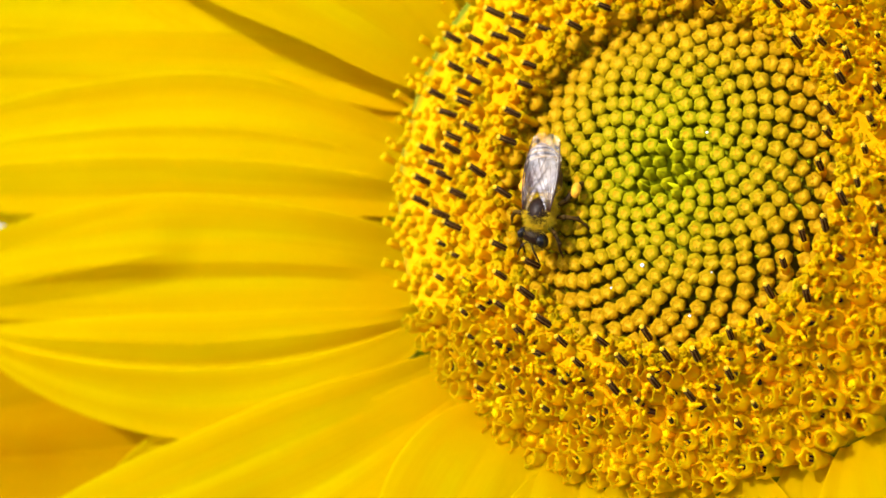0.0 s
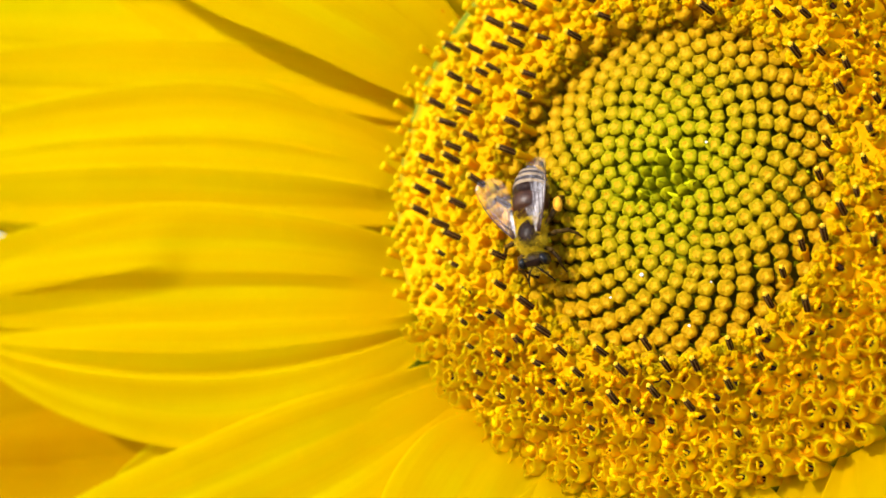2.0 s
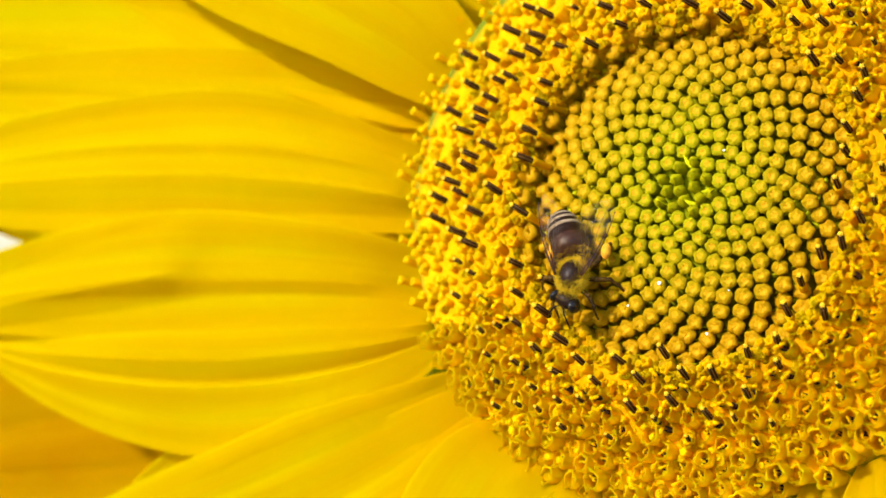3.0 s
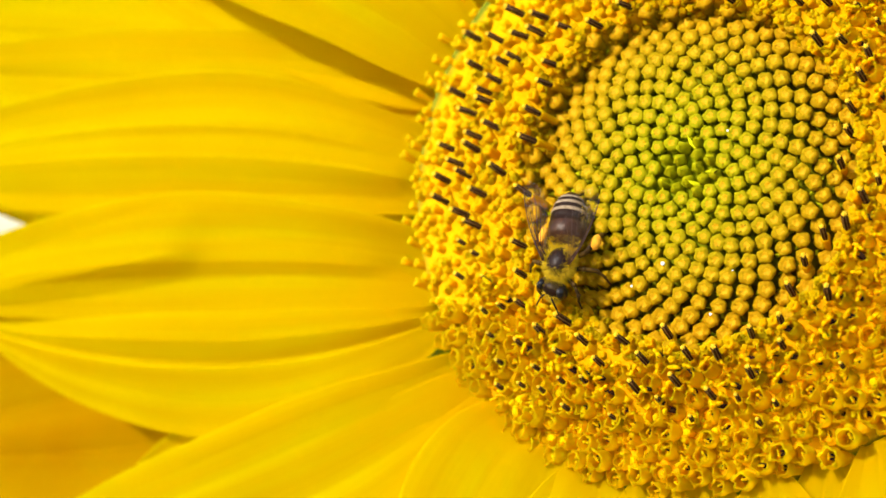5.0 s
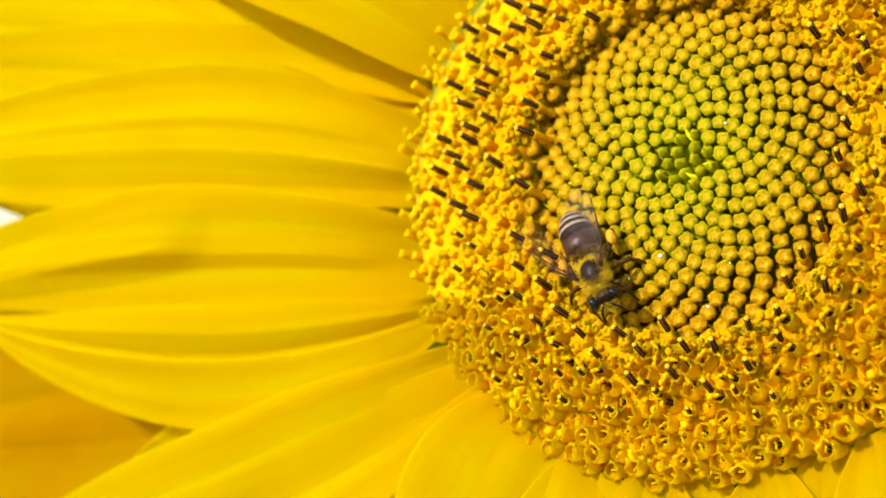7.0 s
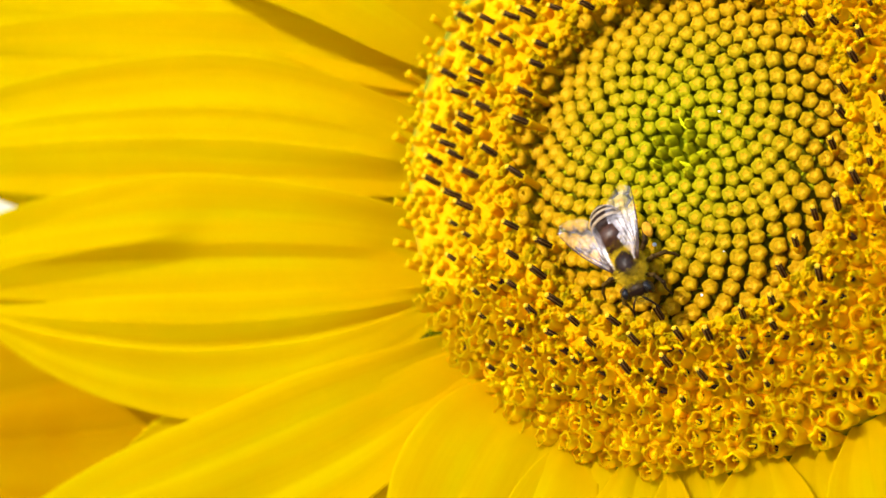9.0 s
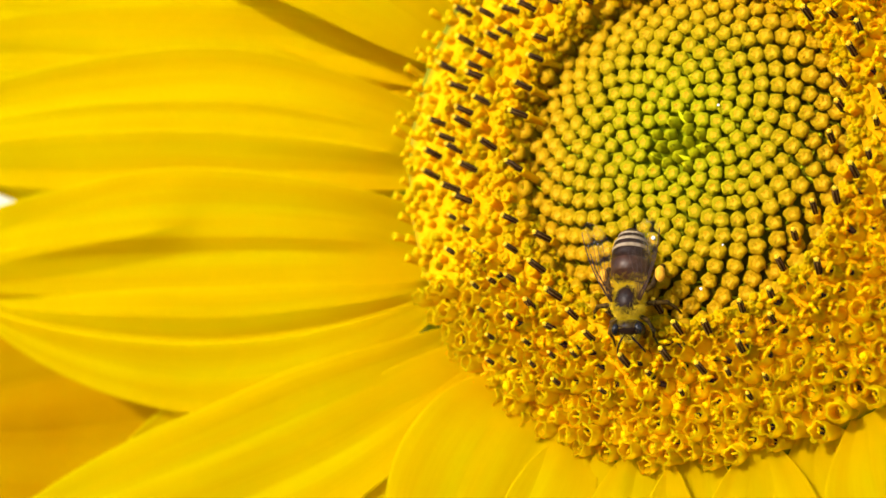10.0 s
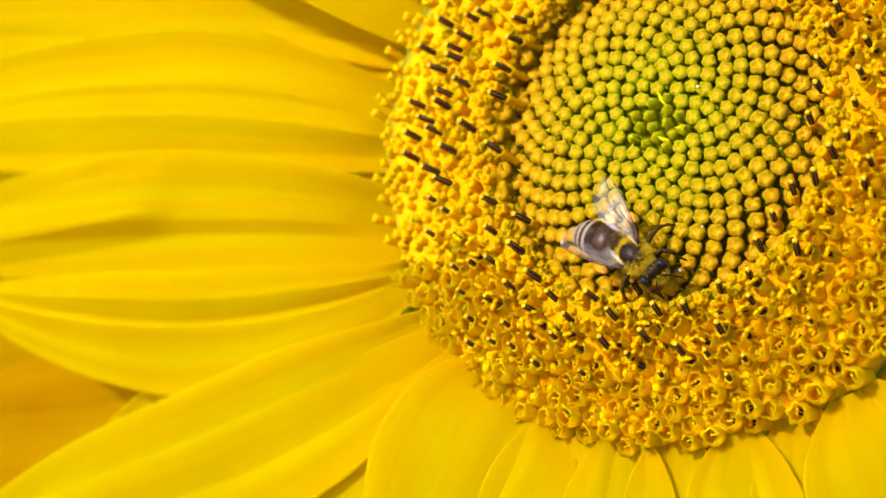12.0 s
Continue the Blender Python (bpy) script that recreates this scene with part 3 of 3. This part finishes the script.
def petal(base, mid, tip, width, root=0.45, peak=0.5, cup=0.1, ridges=1.0, roll=0.0, seed=0, material=PETAL, name="petal", point=0.7, folds=()):
    """A ray petal along a curved midline through base, mid and tip, with lengthwise pleats, in the head's space."""
    base, mid, tip = Vector(base), Vector(mid), Vector(tip)
    ctrl = mid * 2 - (base + tip) / 2
    rnd = random.Random(seed)
    ph = [rnd.uniform(0, 6.28) for _ in range(8)]
    lines = [(-0.32 + rnd.uniform(-0.1, 0.1), 0.13, 1.0), (0.27 + rnd.uniform(-0.1, 0.1), 0.16, 1.0), (rnd.uniform(0.6, 0.75), 0.14, 0.35), (rnd.uniform(-0.8, -0.65), 0.14, 0.3)]
    bm = bmesh.new()
    uv = bm.loops.layers.uv.new("uv")
    nu, nv = 64, 64
    grid = []
    for j in range(nv + 1):
        t = j / nv
        c = base * (1 - t) ** 2 + ctrl * 2 * t * (1 - t) + tip * t * t
        d = unit(base * (-2 * (1 - t)) + ctrl * 2 * (1 - 2 * t) + tip * 2 * t)
        side = unit(d.cross(Vector((0, 0, 1))))
        up = side.cross(d)
        turn = Matrix.Rotation(radians(roll) * (1 - 0.3 * t), 3, d)
        side, up = turn @ side, turn @ up
        rise = math.sin(min(t / peak, 1.0) * math.pi / 2) ** 0.9
        fall = 1.0 if t < peak else max(0.0, 1 - ((t - peak) / (1 - peak)) ** 2.0) ** point
        w = width / 2 * (root + (1 - root) * rise) * fall + 0.02
        row = []
        for i in range(nu + 1):
            q = 2 * i / nu - 1
            pleat = sum(k * math.exp(-abs(q - at - 0.05 * math.sin(4 * t + ph[4])) / wide) for at, wide, k in lines)
            z = cup * width * (q * q - 0.3) * (1 - 0.4 * t) - 0.042 * width * ridges * pleat * min(1, fall * 1.2) * min(1, 0.4 + 2 * t)
            z += 0.006 * width * math.sin(9 * q + ph[1] + 2 * t) + 0.012 * width * math.sin(5 * t + ph[5] + 3 * q)
            for q0, drift, high, south, north, start in folds:
                gate = min(1.0, max(0.0, (t - start) / 0.09))
                off = q - q0 - drift * (t - start)
                z += high * gate * gate * (3 - 2 * gate) * max(0.0, 1 - (off / north if off > 0 else -off / south)) * min(1, fall * 1.3)
            edge = 1 + 0.02 * math.sin(14 * t + ph[2 if q > 0 else 3]) + 0.03 * math.sin(5 * t + ph[6 if q > 0 else 7])
            row.append(bm.verts.new(c + side * (w * q * edge) + up * z))
        grid.append(row)
    low = [[bm.verts.new(v.co + Vector((0, 0, -0.2))) for v in row] for row in grid]

    def face(vs, ij):
        f = bm.faces.new(vs)
        for loop, (a, b) in zip(f.loops, ij):
            loop[uv].uv = (a / nu, b / nv)

    for j in range(nv):
        for i in range(nu):
            ij = [(i, j), (i + 1, j), (i + 1, j + 1), (i, j + 1)]
            face([grid[b][a] for a, b in ij], ij)
            face([low[b][a] for a, b in ij[::-1]], ij[::-1])
        face([grid[j + 1][0], low[j + 1][0], low[j][0], grid[j][0]], [(0, j + 1), (0, j + 1), (0, j), (0, j)])
        face([grid[j][nu], low[j][nu], low[j + 1][nu], grid[j + 1][nu]], [(nu, j), (nu, j), (nu, j + 1), (nu, j + 1)])
    for i in range(nu):
        face([grid[nv][i], low[nv][i], low[nv][i + 1], grid[nv][i + 1]], [(i, nv), (i, nv), (i + 1, nv), (i + 1, nv)])
        face([grid[0][i + 1], low[0][i + 1], low[0][i], grid[0][i]], [(i + 1, 0), (i + 1, 0), (i, 0), (i, 0)])
    bmesh.ops.recalc_face_normals(bm, faces=bm.faces)
    return part(name, bm, material, sunflower)


def petals():
    # the long petals that reach west of the disc, from the lowest up
    petal(onto(-19.4, -28.0, -9), onto(-35.7, -40.5, -9), onto(-53.2, -56.1, -12), 22, seed=7, roll=-3, root=0.7, ridges=0.35, cup=0.02)
    petal(onto(-23.8, -23.5, -9), onto(-46.9, -36.3, -7.5), onto(-77.6, -45.5, -10), 19.3, seed=6, roll=-4, root=0.36, ridges=0.4, cup=0.03)
    petal(onto(-26.9, -17.4, -10), onto(-52.6, -23.3, -8), onto(-79.1, -18.0, -10), 15.6, seed=1, roll=-5, cup=0.06, root=0.28, folds=((0.52, 0.0, 1.5, 0.36, 0.5, 0.0), (0.12, 0.0, 1.3, 0.95, 0.06, 0.0)), ridges=0.25, point=0.95, peak=0.45)
    petal(onto(-27.2, -12.1, -10.5), onto(-55.1, -10.6, -8), onto(-86.3, -14.2, -10), 16.6, seed=2, roll=-7, folds=((0.16, -1.3, 2.4, 0.42, 0.8, 0.45), (-0.05, 0.0, 0.9, 0.25, 0.5, 0.1)), root=0.48, ridges=0.3)
    petal(onto(-27.2, -1.9, -11), onto(-56.3, 2.0, -9.5), onto(-90.1, -1.8, -12), 18.6, seed=3, roll=-6, root=0.5, ridges=0.25, folds=((-0.16, 0.0, 2.6, 0.5, 0.7, 0.0), (0.27, 0.0, 0.7, 0.12, 0.5, 0.1)))
    petal(onto(-27.2, 5.4, -13), onto(-52.2, 14.5, -15), onto(-88.2, 16.1, -17), 23.5, seed=4, roll=-7, root=0.5, ridges=0.25, folds=((-0.13, 0.0, 1.1, 0.13, 0.7, 0.1), (-0.42, 0.0, 1.8, 0.26, 0.3, 0.6)))
    petal(onto(-24.4, 11.4, -6.5), onto(-43.2, 23.2, -1.0), onto(-70.1, 32.6, 1), 17.5, seed=5, roll=0, root=0.55, ridges=0.6)
    # below the disc, from west to east
    petal(onto(-15.1, -29.6, -4.5), onto(-22.6, -42.4, -3), onto(-30.1, -61.8, -13), 23, seed=8, roll=-7, root=0.62, peak=0.36, ridges=0.4, cup=0.03)
    petal(onto(-9.8, -32.4, -5.5), onto(-13.2, -44.9, -4), onto(-15.7, -64.9, -14), 14, seed=9, roll=-7, root=0.1, peak=0.46, ridges=0.4, cup=0.03)
    petal(onto(-3.8, -33.6, -6.1), onto(-4.4, -47.4, -4), onto(-5.1, -68.0, -14), 13.5, seed=10, roll=-7, root=0.1, peak=0.46, ridges=0.4, cup=0.03)
    petal(onto(2.1, -33.9, -6.7), onto(2.4, -48.0, -5), onto(3.7, -68.6, -14), 13, seed=11, roll=-7, root=0.1, peak=0.46, ridges=0.4, cup=0.03)
    petal(onto(9.0, -33.6, -5.5), onto(10.2, -48.0, -4), onto(12.4, -68.6, -14), 14, seed=12, roll=-7, root=0.1, peak=0.46, ridges=0.4, cup=0.03)
    petal(onto(15.6, -32.7, -6.5), onto(18.1, -46.8, -5), onto(21.8, -67.4, -14), 13.5, seed=13, roll=-7, root=0.34, peak=0.46, ridges=0.4, cup=0.03)
    petal(onto(21.8, -30.2, -5.5), onto(26.2, -43.0, -4), onto(31.8, -63.0, -14), 17, seed=14, roll=-7, root=0.34, peak=0.46, ridges=0.4, cup=0.03)
    # above the disc and on its far side, out to where the ring closes
    petal(onto(-21.9, 17.0, -12), onto(-30.7, 28.2, -11), onto(-44.4, 44.5, -12), 16, seed=15, roll=-7, root=0.6)
    rnd = random.Random(17)
    for k in range(13):
        a = radians(-48 + k * 13.5)
        d = Vector((math.cos(a), math.sin(a), 0))
        petal(d * 32 + Vector((0, 0, -11 - k % 2)), d * 55 + Vector((0, 0, -10 - k % 2)), d * 82 + Vector((0, 0, -14)), rnd.uniform(13, 16), seed=30 + k, root=0.6)
    # the back row, lower on the head, showing between the front petals
    petal(onto(-27.9, 6.4, -13), onto(-53.2, 7.9, -12.6), onto(-86.3, 9.8, -15), 17, seed=50, roll=-7, root=0.2)
    petal(onto(-27.6, -6.8, -14), onto(-50.1, -4.9, -14), onto(-78.2, -3.8, -16), 15, seed=51, roll=-7, root=0.2)
    petal(onto(-27.6, -14.9, -12), onto(-50.1, -15.5, -11.5), onto(-82.6, -16.8, -13), 14, seed=52, roll=-7, root=0.2)
    # the wide one at lower left has its shade put into its colour
    petal(onto(-33.8, -22.7, -20), onto(-53.2, -26.1, -25), onto(-94.4, -31.8, -42), 42, seed=53, material=SHADED_PETAL, roll=10, ridges=1.3)
    petal(onto(-26.0, 7.9, -13), onto(-40.1, 14.0, -12.6), onto(-64.4, 22.6, -16), 12, seed=57, roll=-4, root=0.5, ridges=0.4)
    petal(onto(-25.7, 14.5, -16), onto(-38.8, 22.0, -20), onto(-61.3, 27.0, -24), 14, seed=54, roll=-7, root=0.2)
    petal(onto(-30.7, -23.5, -13), onto(-44.4, -29.4, -11), onto(-61.6, -35.2, -13), 13, seed=56, roll=-4, root=0.1)
    petal(onto(-18.8, -27.7, -12), onto(-28.2, -36.8, -13), onto(-43.8, -49.9, -18), 18, seed=55, roll=-7, root=0.2)


petals()


def bracts():
    """Green pointed leaves that clasp the head behind the petals."""
    rnd = random.Random(23)
    for k in range(30):
        a = 2 * math.pi * (k + rnd.uniform(-0.2, 0.2)) / 30
        d = Vector((math.cos(a), math.sin(a), 0))
        petal(d * 33 + Vector((0, 0, -15)), d * 40 + Vector((0, 0, -14.5)), d * 50 + Vector((0, 0, -19)), 9.5, seed=60 + k, root=0.8, peak=0.3, point=1.3, material=BRACT, name="bract", ridges=0.4)


bracts()


def stem():
    inv = HEAD.inverted()
    pts = [inv @ (CENTRE + Vector(p)) for p in ((0.010, 0.022, -0.004), (0.020, 0.045, -0.012), (0.030, 0.066, -0.05), (0.034, 0.072, -0.12), (0.035, 0.070, -0.4), (0.02, 0.07, -0.9), (0.0, 0.08, -1.52))]
    bm = bmesh.new()
    tube(bm, pts, [13, 9, 8.5, 9, 10, 12, 14], 14)
    part("stem", bm, STEM, sunflower, "thick hairy green stem")


stem()


def ground():
    bm = bmesh.new()
    bm.faces.new([bm.verts.new((x, y, 0)) for x, y in ((-900, -900), (900, -900), (900, 900), (-900, 900))])
    ob = part("ground", bm, SOIL, None)
    tagged(ob, "bare brown field soil under the flowers", "ground", kind="structure")


ground()


# ---- the honeybee ----
bee = tagged(new("honeybee"), "brown and tan honeybee with cream bands foraging on the disc", "bee")
bee.scale = (MM, MM, MM)


def fur(name, spots, count, length, parent, seed, label):
    """Short bent hairs over ellipsoids (centre, radii); keep() drops bald places."""
    rnd = random.Random(seed)
    bm = bmesh.new()
    for centre, radii, keep, share in spots:
        for _ in range(int(count * share)):
            n = unit((rnd.gauss(0, 1), rnd.gauss(0, 1), rnd.gauss(0, 1)))
            if not keep(n):
                continue
            p = Vector(centre) + Vector((n.x * radii[0], n.y * radii[1], n.z * radii[2]))
            w = unit(n + Vector((rnd.uniform(-0.5, 0.3), rnd.uniform(-0.4, 0.4), rnd.uniform(-0.3, 0.4))))
            side = unit(w.cross(Vector((rnd.gauss(0, 1), rnd.gauss(0, 1), rnd.gauss(0, 1))))) * 0.022
            l = length * rnd.uniform(0.5, 1.2)
            a, b = bm.verts.new(p - side), bm.verts.new(p + side)
            c = bm.verts.new(p + w * l)
            bm.faces.new((a, b, c))
    return part(name, bm, HAIR, parent, label)


def wing(name, side, length, width, pivot, veins):
    """A clear membrane with brown veins, lying along -x from its root."""
    bm = bmesh.new()
    rim = []
    n = 22
    for k in range(n + 1):
        t = k / n
        lead = 0.16 * width * math.sin(math.pi * min(1, t * 1.05)) + 0.10 * width
        trail = -width * (0.06 + 0.9 * math.sin(math.pi * min(1, t ** 1.5 * 0.93)) ** 0.8)
        if t > 0.9:
            q = math.sqrt(max(0, 1 - ((t - 0.9) / 0.1) ** 2))
            mid = -0.3 * width
            lead, trail = mid + (lead - mid) * q, mid + (trail - mid) * q
        rim.append((t, lead, trail))
    rows = []
    for t, lead, trail in rim:
        row = []
        for j in range(6):
            y = lead + (trail - lead) * j / 5
            z = 0.03 * math.sin(j * 1.9 + t * 9) + 0.25 * math.sin(math.pi * t)
            row.append(bm.verts.new((-length * t, side * y, z)))
        rows.append(row)
    for lo, hi in zip(rows, rows[1:]):
        for j in range(5):
            bm.faces.new((lo[j], lo[j + 1], hi[j + 1], hi[j]))
    w = part(name, bm, WING, bee, "clear veined wing with a silvery sheen")
    w.location = pivot
    for f0, f1, reach in veins:
        bm = bmesh.new()
        pts = []
        for k in range(0, int(n * reach) + 1, 2):
            t, lead, trail = rim[k]
            f = f0 + (f1 - f0) * (t / reach)
            y = lead + (trail - lead) * f
            pts.append((-length * t, side * y, 0.25 * math.sin(math.pi * t) + 0.03))
        thick = 0.10 if f0 < 0.05 else 0.045
        tube(bm, pts, [thick - 0.6 * thick * i / len(pts) for i in range(len(pts))], 5)
        part("vein", bm, BROWN, w, "thin brown wing vein")
    return w


def bee_body():
    bm = bmesh.new()
    blob(bm, (0, 0, 0), (1.9, 1.55, 1.5), 22, 14)
    thorax = part("thorax", bm, BODY, bee, "dark brown thorax with a bald shiny top")
    fur("thorax_hair", [((0, 0, 0), (1.85, 1.5, 1.45), lambda n: n.z < 0.3 or (n.x + 0.05) ** 2 + n.y ** 2 > 0.25 + 0.7 * abs(math.sin(n.x * 57.1 + n.y * 91.7)), 1.0)], 10000, 0.7, thorax, 31, "tan fur collar")
    # head, hung from the neck
    bm = bmesh.new()
    blob(bm, (1.1, 0, -0.35), (0.98, 1.6, 1.25), 20, 12)
    blob(bm, (1.9, 0, -0.9), (0.5, 0.75, 0.7), 12, 8)
    head = part("head", bm, BODY, bee, "black head with a tan face")
    for s in (1, -1):
        bm = bmesh.new()
        blob(bm, (1.25, s * 1.3, -0.05), (0.8, 0.58, 1.02), 16, 12, 0, Matrix.Rotation(s * 0.35, 4, "Z"))
        part("compound_eye", bm, EYE_BLACK, head, "glossy black eye")
        bm = bmesh.new()
        tube(bm, [(1.9, s * 0.3, 0.1), (2.3, s * 0.6, 0.3), (2.6, s * 0.85, 0.2), (3.0, s * 1.15, -0.2), (3.4, s * 1.4, -0.6), (3.75, s * 1.6, -1.0)], [0.1, 0.1, 0.11, 0.11, 0.1, 0.08], 7)
        part("antenna", bm, BODY, head)
    fur("head_hair", [((1.2, 0, -0.3), (1.0, 1.4, 1.2), lambda n: abs(n.y) < 0.7 and n.z > -0.4 and abs(n.x - 0.35) > 0.3, 1.0), ((1.9, 0, -0.7), (0.7, 1.0, 0.8), lambda n: n.x > -0.2, 1.0)], 1500, 0.35, head, 32, "pale tan face hair")
    bm = bmesh.new()
    tube(bm, [(2.1, 0, -1.3), (2.3, 0, -2.2), (2.2, 0, -3.2)], [0.22, 0.18, 0.08], 7)
    part("proboscis", bm, BROWN, head, "chestnut tongue dipped into a floret")
    # abdomen: a tapered barrel of overlapping rings
    bm = bmesh.new()
    lie = Matrix.Rotation(radians(-90), 4, "Y")
    prof = [(0.35, 0.0), (0.6, 0.15), (1.35, 0.6), (1.85, 1.3), (1.98, 1.45), (2.03, 2.2), (2.06, 2.95), (1.97, 3.0), (2.0, 3.7), (1.96, 4.3), (1.90, 4.35), (1.86, 5.0), (1.74, 5.4), (1.66, 5.45), (1.44, 6.1), (1.14, 6.6), (1.04, 6.65), (0.58, 7.15), (0.1, 7.35)]
    squash = Matrix.Diagonal((0.95, 1.04, 1.05, 1))
    revolve(bm, prof, 26, 0, 0, 0, squash @ lie)
    for f in bm.faces:
        f.material_index = 1 if f.calc_center_median().x > -3.0 else 0
    abdomen = part("abdomen", bm, (BODY, BROWN), bee, "chestnut to black abdomen with cream bands")
    for x, r0, r1, wide in ((4.2, 2.0, 1.93, 0.46), (5.2, 1.84, 1.70, 0.42), (6.1, 1.48, 1.28, 0.36)):
        bm = bmesh.new()
        revolve(bm, [(r0 - 0.12, x - 0.02), (r0, x), (r0 * 0.5 + r1 * 0.5 + 0.03, x + wide / 2), (r1, x + wide), (r1 - 0.14, x + wide + 0.02)], 30, 0, 0, 0, squash @ lie, cap=False)
        part("abdomen_band", bm, BAND, abdomen, "cream felt band")
    fur("abdomen_hair", [((-1.1, 0, 0), (1.2, 1.85, 1.7), lambda n: n.x > 0.15, 0.7), ((-3.6, 0, -0.1), (2.8, 2.02, 1.9), lambda n: abs(n.y) > 0.8, 0.6)], 2500, 0.5, abdomen, 33, "short tan side hair")
    return head, abdomen


def bee_legs():
    """Six jointed legs; the hind pair carry pollen."""
    legs = []
    for s in (1, -1):
        for name, pts, rad in (
                ("fore_leg", ((1.2, s * 0.8, -1.0), (2.0, s * 2.0, -0.8), (2.9, s * 2.5, -1.6), (3.3, s * 2.3, -2.4), (3.8, s * 2.4, -3.5)), (0.3, 0.34, 0.28, 0.18, 0.12)),
                ("middle_leg", ((0.0, s * 1.1, -1.1), (0.1, s * 2.7, -0.6), (-0.2, s * 3.9, -1.5), (0.1, s * 4.6, -2.4), (0.5, s * 5.0, -3.5)), (0.32, 0.36, 0.32, 0.22, 0.12)),
                ("hind_leg", ((-1.0, s * 1.0, -1.0), (-1.9, s * 2.5, -0.5), (-3.6, s * 3.0, -0.9), (-4.6, s * 3.1, -2.0), (-5.4, s * 3.3, -3.5)), (0.32, 0.38, 0.46, 0.34, 0.12))):
            rad = [0.82 * q for q in rad]
            bm = bmesh.new()
            tube(bm, pts, rad, 8)
            for p, q in zip(pts[1:-1], rad[1:-1]):
                blob(bm, p, (q * 1.12,) * 3, 8, 6)
            leg = part(name, bm, LEG, bee, "dark brown jointed leg dusted with pollen")
            if name == "hind_leg":
                bm = bmesh.new()
                blob(bm, (-3.2, s * 3.25, -0.65), (0.95, 0.55, 0.6), 14, 10)
                for v in bm.verts:
                    v.co += 0.07 * noise.noise_vector(v.co * 2.5)
                part("pollen_pellet", bm, PELLET, leg, "packed orange pollen load")
            legs.append(leg)
    return legs


bee_head, bee_abdomen = bee_body()
bee_legs()
FORE_VEINS = ((0.02, 0.02, 0.95), (0.10, 0.12, 0.8), (0.2, 0.36, 0.92), (0.3, 0.55, 0.85), (0.4, 0.75, 0.75), (0.5, 0.9, 0.55))
wings = [(wing("forewing", s, 9.0, 3.0, (0.3, s * 1.35, 1.15), FORE_VEINS), s, 0.0) for s in (1, -1)]
wings += [(wing("hindwing", s, 6.4, 2.1, (-0.4, s * 1.3, 0.95), ((0.03, 0.03, 0.9),)), s, 4.0) for s in (1, -1)]

# seconds, thorax mm right and up of the disc's middle, heading, turn of head and abdomen, left and right wing outwards, wings raised, degrees
BEE_PATH = [
    (0, -14.6, -4.9, -99, -16, 20, -4, 4, 6),
    (0.5, -15.70, -6.65, -93, 0, 5, 22, 18, 6),
    (1, -15.94, -7.3, -96, 5, 0, 22, 22, 22),
    (1.5, -16.45, -7.5, -86, 4, 0, 26, 18, 22),
    (2, -15.6, -6.45, -80, 0, -3, 10, 32, 1),
    (2.5, -12.8, -9.31, -90, -29, 32, 30, 14, 17),
    (4.5, -14.4, -10.6, -98, -16, 8, 24, 22, 22),
    (5, -14.7, -10.8, -100, -14, 10, 22, 24, 22),
    (5.2, -12.6, -9.8, -80, -6, 6, 22, 24, 20),
    (5.5, -12.2, -11.06, -72, -6, 9, 24, 24, 18),
    (6, -11.16, -12.25, -64, -5, 5, 32, 22, 2),
    (6.5, -10.2, -12.4, -59, -3, 3, 26, 26, 17),
    (7, -10.66, -12.84, -63, -2, 2, 20, 30, 20),
    (7.5, -8.59, -11.69, -57, -11, 11, 16, 26, 4),
    (9.5, -6.06, -15.3, -75, -5, 5, 15, 31, 2),
    (10, -6.1, -17.9, -88, -1, 1, 22, 20, 22),
    (10.5, -5.81, -17.84, -84, 0, -0, 22, 22, 22),
    (11, -5.09, -16.56, -54, 1, -1, 30, 18, 2),
    (11.5, -4.38, -16.62, -51, 1, -1, 34, 12, 16),
    (12, -3.1, -14.9, -32, -13, 13, 30, 13, 2),
]


BEE_LEVEL = 3.6   # height of the thorax over the middle of the head, mm


def motions():
    rows, heads, tails = [], [], []
    spread = {id(w): [] for w, _, _ in wings}
    for t, x, y, way, nod, bend, left, right, lift in BEE_PATH:
        p = onto(x, y, BEE_LEVEL + 1.6) - Vector((0, 0, 1.6))
        q = onto(x + 0.5 * math.cos(radians(way)), y + 0.5 * math.sin(radians(way)), p.z + 1.6) - Vector((0, 0, 1.6))
        f = unit(q - p)
        up = unit(Vector((0.012 * p.x, 0.012 * p.y, 1)))
        side = unit(up.cross(f))
        up = f.cross(side)
        turn = TURN_HEAD @ Matrix((f, side, up)).transposed()
        rows.append((t, Matrix.Translation(HEAD @ p) @ turn.to_4x4() @ pose(0, 0, 0, -6, -11, 0)))
        heads.append((t, pose(1.75, 0, -0.15, 0, 14, nod)))
        tails.append((t, pose(-1.75, 0, -0.1, 0, -4, bend)))
        for w, s, more in wings:
            out = (left if s > 0 else right) + more
            twist = min(30, 3 + max(0, lift - 4) * 1.9)   # held edge-on, a wing loses its sheen
            spread[id(w)].append((t, Matrix.Translation(w.location) @ pose(0, 0, 0, 0, 0, -s * out) @ pose(0, 0, 0, -s * twist, lift, 0)))
    walk(bee, rows)
    walk(bee_head, heads)
    walk(bee_abdomen, tails)
    for w, s, more in wings:
        walk(w, spread[id(w)])


motions()
